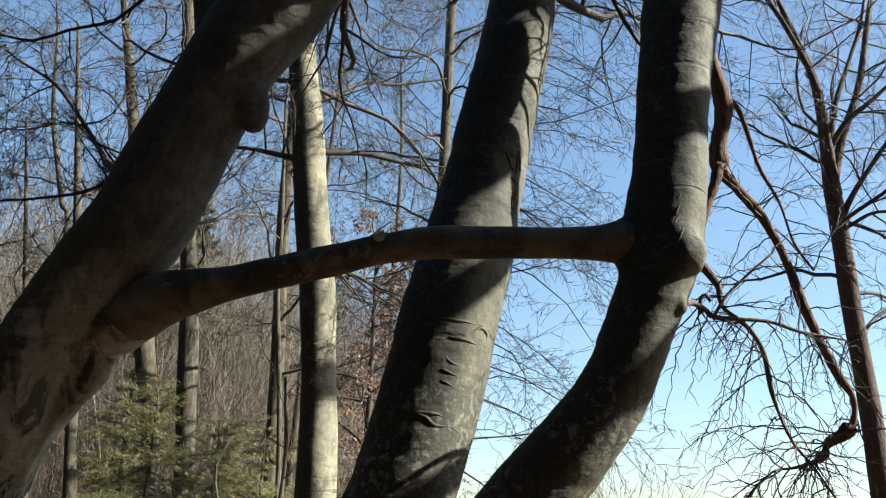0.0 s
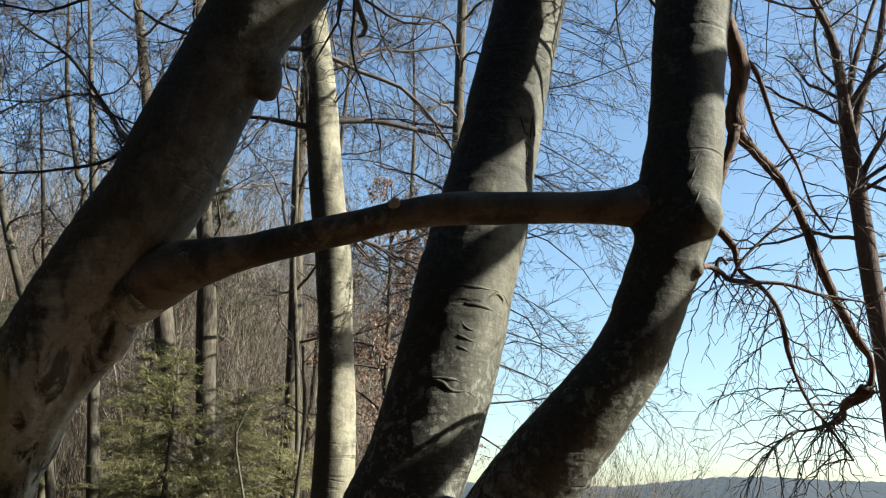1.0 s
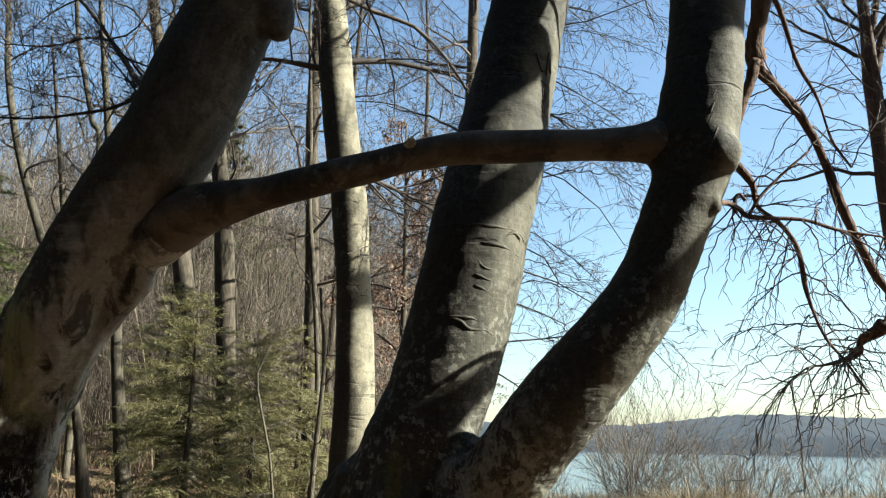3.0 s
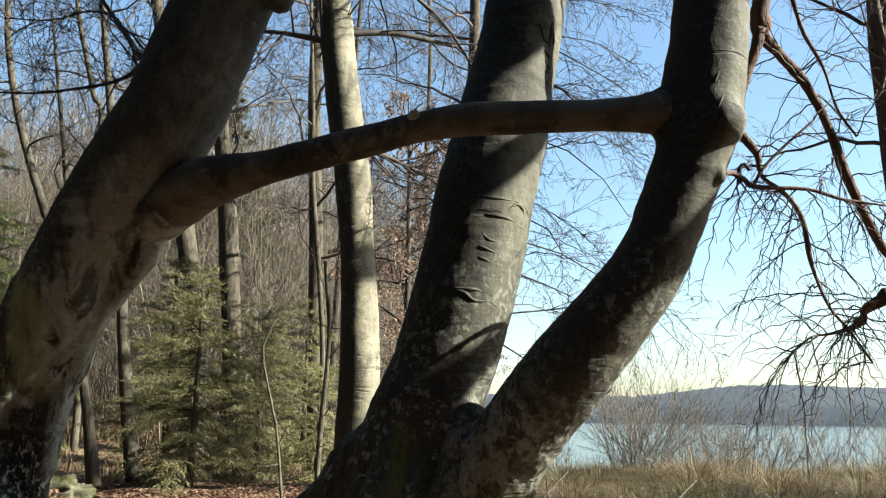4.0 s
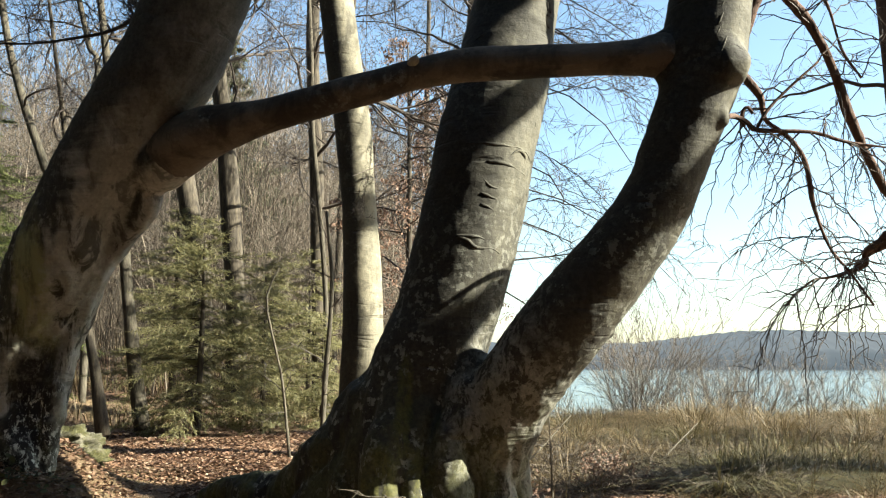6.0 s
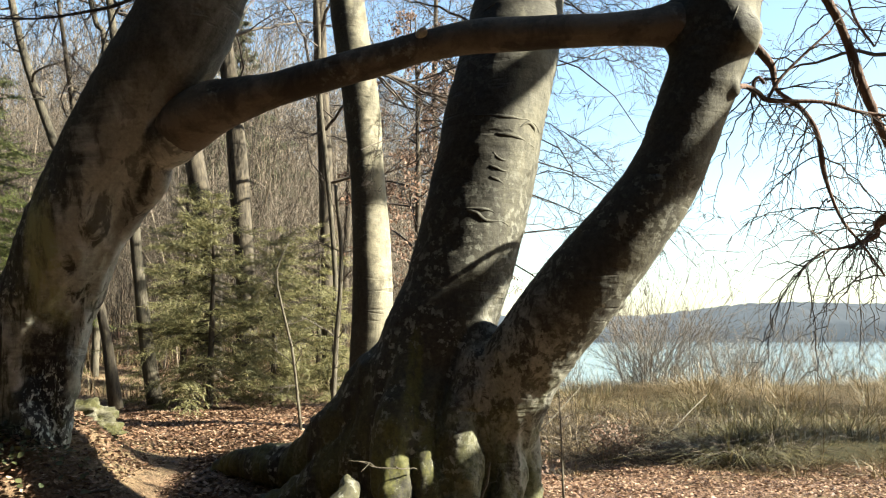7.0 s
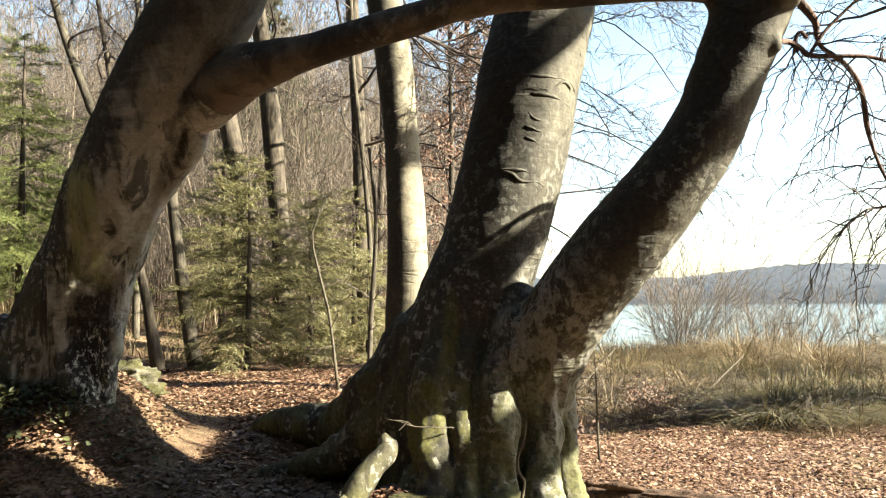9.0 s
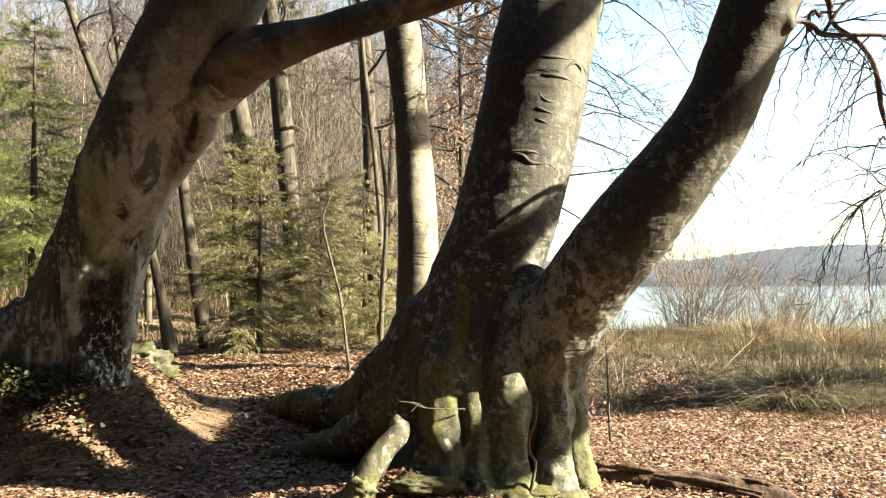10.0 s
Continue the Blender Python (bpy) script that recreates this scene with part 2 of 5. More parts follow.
NEEDLE_GREEN = piecemeal("green_needle", ((0.0, (0.062, 0.084, 0.022)), (0.5, (0.125, 0.15, 0.042)), (1.0, (0.21, 0.23, 0.08))), 0.5, 0.4)
NEEDLE_DARK = piecemeal("dark_needle", ((0.0, (0.0224, 0.0288, 0.0112)), (1.0, (0.068, 0.072, 0.0272))), 0.6, 0.1)
# needle colour darkened to stand in for the boughs' shade on themselves
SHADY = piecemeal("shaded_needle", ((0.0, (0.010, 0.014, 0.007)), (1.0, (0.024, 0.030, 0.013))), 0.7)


def soil_material():
    m, nt, bsdf = material("forest_soil", 0.95)
    iso = coords(nt)
    fine, mid, broad = grain(nt, iso, 42, 5, 0.7), grain(nt, iso, 9, 5, 0.7), grain(nt, iso, 0.5, 4, 0.6)
    col = ramp(nt, fine, ((0.3, (0.04, 0.024, 0.016)), (0.5, (0.13, 0.074, 0.045)), (0.72, (0.28, 0.18, 0.115))))
    col = mix(nt, ramp(nt, mid, ((0.35, (0.6,)), (0.6, (0.0,)))), col, (0.06, 0.04, 0.025))
    col = mix(nt, ramp(nt, broad, ((0.5, (0.0,)), (0.68, (0.6,)))), col, (0.22, 0.18, 0.09))
    nt.links.new(col, bsdf.inputs["Base Color"])
    relief(nt, bsdf, times(nt, fine, mid, "ADD"), 0.9, 0.03)
    return m


def water_material():
    m, nt, bsdf = material("lake_water", 0.12)
    bsdf.inputs["Base Color"].default_value = (0.09, 0.125, 0.135, 1)
    bsdf.inputs["Specular IOR Level"].default_value = 0.5
    bsdf.inputs["IOR"].default_value = 1.33
    w1 = grain(nt, coords(nt, (1, 1, 1)), 2.2, 4, 0.6, 0.5)
    w2 = grain(nt, coords(nt, (0.25, 1, 1)), 0.35, 3, 0.5)
    relief(nt, bsdf, times(nt, w1, times(nt, w2, 2.0), "ADD"), 0.35, 0.15)
    return m


def hill_material():
    m, nt, bsdf = material("far_wood", 1.0)
    n = grain(nt, coords(nt, (1, 1, 2)), 0.02, 6, 0.7)
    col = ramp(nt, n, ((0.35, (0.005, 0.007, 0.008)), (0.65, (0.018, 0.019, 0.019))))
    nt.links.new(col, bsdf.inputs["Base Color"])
    # faint blue glow stands in for the haze of distance
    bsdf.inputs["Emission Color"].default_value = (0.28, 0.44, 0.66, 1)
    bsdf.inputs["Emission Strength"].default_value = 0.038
    return m


def stone_material(name="mossy_stone", cover=0.36):
    m, nt, bsdf = material(name, 0.95)
    iso = coords(nt)
    col = ramp(nt, grain(nt, iso, 6, 6, 0.7), ((0.35, (0.07, 0.065, 0.05)), (0.65, (0.2, 0.185, 0.14))))
    col = mix(nt, ramp(nt, grain(nt, iso, 4, 5, 0.7), ((cover, (0.0,)), (cover + 0.16, (1.0,)))), col, ramp(nt, grain(nt, iso, 60, 3, 0.7), ((0.3, (0.022, 0.024, 0.009)), (0.7, (0.082, 0.076, 0.027)))))
    nt.links.new(col, bsdf.inputs["Base Color"])
    relief(nt, bsdf, grain(nt, iso, 30, 5, 0.7), 0.8, 0.02)
    return m


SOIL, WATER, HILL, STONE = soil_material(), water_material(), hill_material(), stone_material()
MOSSY = stone_material("mossy_earth", 0.30)
ROTTEN = rough_bark("rotten_wood", (0.11, 0.066, 0.04), (0.022, 0.015, 0.011), 1.4)
CUT = rough_bark("weathered_wood", (0.42, 0.36, 0.26), (0.28, 0.23, 0.16), 2.0)
INK, nt_, b_ = material("carved_scar", 0.95)
b_.inputs["Base Color"].default_value = (0.05, 0.045, 0.035, 1)

# ---- mesh helpers ----
ORIGIN = {}


def thing(name, at, label, category, group="", kind=""):
    ob = new(name)
    ob.location = at
    ORIGIN[ob.name] = Vector(at)
    return tagged(ob, label, category, group, kind)


def mesh_of(name, verts, faces, mat, origin=(0, 0, 0), smooth=True):
    """faces: an array of quads, or a list of faces of any size."""
    verts = np.asarray(verts, dtype=np.float32) - np.asarray(origin, dtype=np.float32)
    me = bpy.data.meshes.new(name)
    if isinstance(faces, np.ndarray):
        me.vertices.add(len(verts))
        me.vertices.foreach_set("co", verts.ravel())
        me.loops.add(faces.size)
        me.loops.foreach_set("vertex_index", faces.ravel().astype(np.int32))
        me.polygons.add(len(faces))
        me.polygons.foreach_set("loop_start", np.arange(0, faces.size, faces.shape[1], dtype=np.int32))
        me.update(calc_edges=True)
    else:
        me.from_pydata(verts.tolist(), [], faces)
    me.polygons.foreach_set("use_smooth", np.full(len(me.polygons), smooth))
    me.materials.append(mat)
    return me


def part(name, data, mat, parent, label="", smooth=True, kind=""):
    """Links verts and faces, in world metres, as one mesh under a thing or a part."""
    origin = ORIGIN[parent.name] if parent else Vector((0, 0, 0))
    ob = new(name, mesh_of(name, data[0], data[1], mat, origin, smooth))
    if parent:
        ob.parent = parent
        ORIGIN[ob.name] = origin
    return tagged(ob, label, kind=kind)


def glide(ctrl, step):
    """A smooth line with radii through control points (x, y, z, r)."""
    c = np.array(ctrl, dtype=float)
    c = np.vstack((2 * c[0] - c[1], c, 2 * c[-1] - c[-2]))
    out = []
    for i in range(1, len(c) - 2):
        n = max(2, int(np.linalg.norm(c[i + 1, :3] - c[i, :3]) / step))
        for k in range(n):
            u = k / n
            out.append(0.5 * (2 * c[i] + (c[i + 1] - c[i - 1]) * u + (2 * c[i - 1] - 5 * c[i] + 4 * c[i + 1] - c[i + 2]) * u * u
                              + (3 * c[i] - c[i - 1] - 3 * c[i + 1] + c[i + 2]) * u ** 3))
    out.append(c[-2])
    out = np.array(out)
    out[:, 3] = np.maximum(out[:, 3], 0.002)
    return out


def limb(ctrl, step=0.05, sides=28, rough=0.03, freq=2.5, lobes=0.0, seed=0.0):
    """A closed, uneven tube along control points; lobes flutes its girth."""
    line = glide(ctrl, step)
    verts, faces = [], []
    side = None
    for i, (x, y, z, r) in enumerate(line):
        t = Vector(line[min(i + 1, len(line) - 1), :3] - line[max(i - 1, 0), :3]).normalized()
        if side is None:
            side = t.orthogonal().normalized()
        side = (side - t * side.dot(t)).normalized()
        up = t.cross(side)
        c = Vector((x, y, z))
        for k in range(sides):
            a = 2 * math.pi * k / sides
            d = side * math.cos(a) + up * math.sin(a)
            n = noise.fractal((c + d * r) * freq + Vector((seed, 0, 0)), 1.0, 2.0, 4)
            n2 = noise.noise((c + d * r) * freq * 0.35 + Vector((0, seed, 3)))
            verts.append(c + d * r * (1 + rough * n + 2.0 * rough * n2 + lobes * math.sin(3 * a + 1.5 * noise.noise(c * 0.8 + Vector((seed, 5, 0))))))
    for i in range(len(line) - 1):
        for k in range(sides):
            a, b = i * sides + k, i * sides + (k + 1) % sides
            faces.append((a, b, b + sides, a + sides))
    faces.append(tuple(range(sides))[::-1])
    faces.append(tuple(range(len(verts) - sides, len(verts))))
    return [tuple(v) for v in verts], faces


def lump(at, size, rough=0.25, freq=3.0, seed=0.0, rings=14, sides=22):
    verts, faces = [], []
    for i in range(rings + 1):
        th = math.pi * i / rings
        for k in range(sides):
            a = 2 * math.pi * k / sides
            d = Vector((math.sin(th) * math.cos(a), math.sin(th) * math.sin(a), math.cos(th)))
            s = 1 + rough * noise.fractal(d * freq * 0.6 + Vector((seed, seed, 0)), 1.0, 2.0, 4)
            verts.append((at[0] + d.x * size[0] * s, at[1] + d.y * size[1] * s, at[2] + d.z * size[2] * s))
    for i in range(rings):
        for k in range(sides):
            a, b = i * sides + k, i * sides + (k + 1) % sides
            faces.append((a, a + sides, b + sides, b))
    return verts, faces


def joined(*pieces):
    verts, faces = [], []
    for v, f in pieces:
        n = len(verts)
        verts += list(v)
        faces += [tuple(i + n for i in q) for q in f]
    return verts, faces


def fused(ob, voxel=0.02, smooth=6):
    """Lets the pieces of one mesh grow together, then roughens the skin."""
    m = ob.modifiers.new("grown_together", "REMESH")
    m.mode, m.voxel_size, m.use_smooth_shade = "VOXEL", voxel, True
    m = ob.modifiers.new("soft", "SMOOTH")
    m.factor, m.iterations = 0.5, smooth
    skin = bpy.data.meshes.new_from_object(ob.evaluated_get(bpy.context.evaluated_depsgraph_get()))
    ob.modifiers.clear()
    ob.data = skin
    n = len(skin.vertices)
    co, no = np.empty(n * 3, dtype=np.float32), np.empty(n * 3, dtype=np.float32)
    skin.vertices.foreach_get("co", co)
    skin.vertices.foreach_get("normal", no)
    co, no = co.reshape(-1, 3), no.reshape(-1, 3)
    lift = np.array([0.006 * noise.fractal(Vector((p[0] * 5, p[1] * 5, p[2] * 7)), 0.9, 2.1, 5) + 0.002 * noise.noise(Vector((p[0] * 6, p[1] * 6, p[2] * 34))) for p in co.tolist()])
    skin.vertices.foreach_set("co", (co + no * lift[:, None]).astype(np.float32).ravel())
    skin.polygons.foreach_set("use_smooth", np.ones(len(skin.polygons), dtype=bool))
    skin.update()
    return ob


def gnarl(ob, low, high, amp, ridges=0.6):
    """Knobs and upright ridges pushed out of a mesh, strongest at the height low and gone at high."""
    me = ob.data
    n = len(me.vertices)
    co, no = np.empty(n * 3), np.empty(n * 3)
    me.vertices.foreach_get("co", co)
    me.vertices.foreach_get("normal", no)
    co, no = co.reshape(-1, 3), no.reshape(-1, 3)
    for i in range(n):
        x, y, z = co[i]
        f = (high - z) / (high - low)
        if f <= 0:
            continue
        knob = noise.fractal(Vector((x * 11, y * 11, z * 7)), 0.7, 2.0, 4)
        rib = 1 - 2.2 * abs(noise.noise(Vector((x * 10 + 3, y * 10, z * 1.7))))
        co[i] += no[i] * amp * min(1.0, f) * (knob * (1 - ridges) + rib * ridges)
    me.vertices.foreach_set("co", co.reshape(-1))
    me.update()


def snapped(ob, points, lift=0.0):
    """Points moved onto the skin of a part, lift metres proud of it."""
    origin = ORIGIN[ob.name]
    out = []
    for p in points:
        ok, place, normal, _ = ob.closest_point_on_mesh(Vector(p[:3]) - origin)
        out.append(tuple(place + origin + normal * lift) + tuple(p[3:]))
    return out


def strands(lines):
    """Thin tubes for many lines: each an (n, 4) array of x, y, z, r. Returns verts and quads."""
    groups = {}
    for l in lines:
        sides = 3 if l[0, 3] < 0.012 else 5 if l[0, 3] < 0.04 else 9
        groups.setdefault((len(l), sides), []).append(l)
    verts, quads, base = [], [], 0
    for (n, s), ls in groups.items():
        p = np.array(ls)
        m = len(p)
        t = np.gradient(p[:, :, :3], axis=1)
        t /= np.linalg.norm(t, axis=2, keepdims=True) + 1e-9
        mean = p[:, -1, :3] - p[:, 0, :3]
        ref = np.where((np.abs(mean[:, 2]) > np.abs(mean[:, 0]))[:, None], (1.0, 0.13, 0.0), (0.0, 0.13, 1.0))[:, None, :]
        u = np.cross(t, np.broadcast_to(ref, t.shape))
        u /= np.linalg.norm(u, axis=2, keepdims=True) + 1e-9
        v = np.cross(t, u)
        a = np.arange(s) * 2 * np.pi / s
        ring = p[:, :, None, :3] + p[:, :, None, 3:4] * (np.cos(a)[None, None, :, None] * u[:, :, None, :] + np.sin(a)[None, None, :, None] * v[:, :, None, :])
        verts.append(ring.reshape(-1, 3))
        i = np.arange(m)[:, None, None] * (n * s) + np.arange(n - 1)[None, :, None] * s
        k = np.arange(s)[None, None, :]
        k2 = (k + 1) % s
        quads.append(np.stack((i + k, i + k2, i + k2 + s, i + k + s), axis=3).reshape(-1, 4) + base)
        base += m * n * s
    return np.concatenate(verts), np.concatenate(quads)


def grow(out, p, d, length, r, level, rng, spread=(30, 65), kids=(6, 6, 7), ratio=0.5, wander=0.2, rise=0.0, seg=0.16, tips=None, bare=0.12, thin=0.0022):
    """Adds a wandering branch with its side branches to out."""
    n = ((3 if thin > 0.003 else 4) if level == 0 else 5) if r < 0.012 else max(6, min(14, int(length / seg)))
    line = np.empty((n, 4))
    p, d = Vector(p), Vector(d).normalized()
    dirs = []
    for i in range(n):
        f = i / (n - 1)
        line[i] = (p.x, p.y, p.z, r * (1 - 0.72 * f))
        dirs.append((p.copy(), d.copy()))
        d = (d + Vector((rng.gauss(0, wander), rng.gauss(0, wander), rng.gauss(0, wander) + rise))).normalized()
        p = p + d * (length / (n - 1))
    out.append(line)
    if tips is not None and level == 0:
        tips.append((dirs[-1][0], dirs[-1][1]))
        tips.append((dirs[n // 2][0], dirs[n // 2][1]))
    if level == 0:
        return
    count = kids[level - 1]
    for k in range(count):
        f = bare + (1 - bare) * (k + rng.random()) / count
        q, e = dirs[min(n - 1, int(f * (n - 1) + 0.5))]
        side = e.orthogonal().normalized()
        side.rotate(Matrix.Rotation(rng.uniform(0, 6.283), 3, e))
        a = radians(rng.uniform(*spread))
        grow(out, q, e * math.cos(a) + side * math.sin(a), length * ratio * (1.15 - 0.6 * f) * rng.uniform(0.7, 1.25), max(thin, r * (1 - 0.72 * f) * rng.uniform(0.35, 0.55)),
             level - 1, rng, spread, kids, ratio, wander, rise, seg, tips, bare, thin)


def droop(out, p, d, length, r, rng, fall=0.12, depth=1):
    """A twig with knees at its buds that bends down under its own weight, with alternate side twigs."""
    n = max(5, int(length / 0.07))
    p, d = Vector(p), Vector(d).normalized()
    side = d.orthogonal().normalized()
    side.rotate(Matrix.Rotation(rng.uniform(0, 6.283), 3, d))
    line = np.empty((n, 4))
    for i in range(n):
        line[i] = (p.x, p.y, p.z, max(0.0017, r * (1 - 0.8 * i / n)))
        knee = (1 if i % 2 else -1) * rng.uniform(0.08, 0.34)
        step = (d + side * knee + Vector((rng.gauss(0, 0.08), rng.gauss(0, 0.08), rng.gauss(0, 0.08)))).normalized()
        if depth and i > 0 and rng.random() < 0.8:
            e = (d * 0.7 + side * (1 if i % 2 else -1) * rng.uniform(0.5, 1.0) + Vector((0, 0, rng.gauss(0, 0.25)))).normalized()
            droop(out, p, e, length * rng.uniform(0.15, 0.5) * (1.1 - 0.6 * i / n), r * 0.5, rng, fall * 0.8, depth - 1)
        p = p + step * length / n
        d = (d + Vector((0, 0, -fall))).normalized()
    out.append(line)


def shoots(out, line, count, length, rng, level=1, kids=(6, 5, 4), aim=None, **more):
    """Side branches along a line of control points."""
    l = glide(line, 0.08)
    for k in range(count):
        f = (k + rng.random()) / count
        i = min(len(l) - 2, int(f * (len(l) - 1)))
        t = Vector(l[i + 1, :3] - l[i, :3]).normalized()
        d = Vector((rng.gauss(0, 1), rng.gauss(0, 1), rng.gauss(0, 1)))
        d = (d - t * d.dot(t) * 0.7).normalized() + t * 0.4
        if aim:
            d = d.normalized() + Vector(aim)
        grow(out, l[i, :3], d, length * rng.uniform(0.6, 1.3), min(l[i, 3] * 0.6, 0.006 + length * 0.006), level, rng, kids=kids, **more)


def quads_from(centres, axes, sides, lengths, widths, fold=0.0):
    """Leaves: six corners, two faces, folded along the middle rib."""
    c, t, s = np.asarray(centres), np.asarray(axes), np.asarray(sides)
    up = np.cross(t, s)
    L, W = np.asarray(lengths)[:, None], np.asarray(widths)[:, None]
    lift = up * W * np.asarray(fold)[:, None] if np.ndim(fold) else up * W * fold
    v = np.stack((c - t * L * 0.5, c - t * L * 0.15 + s * W * 0.5 + lift, c + t * L * 0.22 + s * W * 0.42 + lift,
                  c + t * L * 0.5, c + t * L * 0.22 - s * W * 0.42 + lift, c - t * L * 0.15 - s * W * 0.5 + lift), axis=1).reshape(-1, 3)
    b = np.arange(len(c))[:, None] * 6
    q = np.concatenate((b + np.array([[0, 1, 2, 3]]), b + np.array([[0, 3, 4, 5]])), axis=1).reshape(-1, 4)
    return v, q


def unit(a):
    return a / (np.linalg.norm(a, axis=1, keepdims=True) + 1e-9)


# ---- ground, lake and distance ----
def ease(a, b, v):
    u = np.clip((v - a) / (b - a), 0, 1)
    return u * u * (3 - 2 * u)


def ground_z(x, y):
    """The height of the ground, for arrays or numbers."""
    x, y = np.asarray(x, dtype=float), np.asarray(y, dtype=float)
    west = 1 - ease(-1.6, 0.8, x)
    z = -0.06 + west * (0.40 * ease(5.2, 8.0, y) + 0.16 * ease(9, 16, y) + 0.13 * np.clip(y - 17, 0, 45))
    z = z + (1 - ease(-10, -4.5, x)) * 0.5 * ease(6, 14, y)
    z = z + 0.56 * (1 - ease(-3.3, -2.4, x)) * ease(5.2, 5.95, y) * (1 - ease(6.5, 7.4, y)) * ease(-7, -5, x)
    z = z - 0.06 * np.exp(-((x + 2.5) ** 2 / 0.3 + (y - 6.8) ** 2 / 0.5)) + 0.12 * np.exp(-((x + 1.4) ** 2 / 0.5 + (y - 6.3) ** 2 / 0.4))
    z = z + 0.20 * np.exp(-((x + 0.5) ** 2 / 0.35 + (y - 5.05) ** 2 / 0.10))
    east = ease(0.6, 2.6, x)
    z = z + east * 0.12 * ease(10, 13, y) * (1 - ease(17, 22, y))
    shore = 23 + 0.02 * x + 60 * (1 - ease(-8, 1.5, x))
    z = z - 3.0 * ease(shore - 4, shore + 8, y)
    z = np.where(y > 200, -4.0, np.maximum(z, -4.0))
    bumps = 0.025 * np.sin(3.1 * x + 1.3 * np.sin(2.2 * y)) * np.sin(2.7 * y + 0.8) + 0.012 * np.sin(8.3 * x + 2.0) * np.sin(7.7 * y + 1.0)
    return z + bumps * (1 - ease(25, 60, np.abs(y)))


def build_ground():
    n = 260
    u = np.linspace(-1, 1, n)
    xs, ys = 5.5 * np.sinh(6.75 * u) - 0.5, 5.5 * np.sinh(6.75 * u) + 7.5
    gx, gy = np.meshgrid(xs, ys)
    verts = np.stack((gx, gy, ground_z(gx, gy)), axis=2).reshape(-1, 3)
    i = (np.arange(n - 1)[:, None] * n + np.arange(n - 1)[None, :]).reshape(-1, 1)
    quads = i + np.array([[0, 1, n + 1, n]])
    ob = part("ground", (verts, quads), SOIL, None)
    tagged(ob, "brown forest floor of soil and leaf litter", "ground", kind="structure")


def build_water():
    n = 60
    u = np.linspace(-1, 1, n)
    gx, gy = np.meshgrid(20 * np.sinh(5.2 * u), 14 + 1500 * np.linspace(0, 1, n) ** 2.5)
    verts = np.stack((gx, gy, np.full_like(gx, -1.0)), axis=2).reshape(-1, 3)
    i = (np.arange(n - 1)[:, None] * n + np.arange(n - 1)[None, :]).reshape(-1, 1)
    ob = part("water", (verts, i + np.array([[0, 1, n + 1, n]])), WATER, None)
    tagged(ob, "calm pale blue lake water with fine ripples", "lake", kind="structure")


def build_hill():
    xs = np.linspace(-1500, 1900, 700)
    near = 0.36
    rows = []
    for k, (dy, h) in enumerate(((0, 0.0), (8, 0.33), (30, 0.45), (120, 0.8), (240, 1.0), (500, 0.6))):
        ridge = 34 + 5 * np.sin(xs / 210 + 1) + 20 * ease(200, 430, xs) - 5 * np.exp(-((xs - 120) / 120) ** 2)
        tree = np.array([noise.fractal(Vector((x / 9.0, k * 7.3, 0)), 0.8, 2.0, 4) for x in xs])
        z = -1.5 + h * ridge + (2.2 * tree if h else 0)
        rows.append(np.stack((xs, np.full_like(xs, 950 + dy) + 40 * np.sin(xs / 300), z), axis=1) * near - np.array([[0, 0, 0.7]]))
    m, n = len(rows), len(xs)
    verts = np.concatenate(rows)
    i = (np.arange(m - 1)[:, None] * n + np.arange(n - 1)[None, :]).reshape(-1, 1)
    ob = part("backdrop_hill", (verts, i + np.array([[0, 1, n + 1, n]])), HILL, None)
    tagged(ob, "hazy blue-grey wooded hills across the lake", "hills", kind="structure")


build_ground()
build_water()
build_hill()


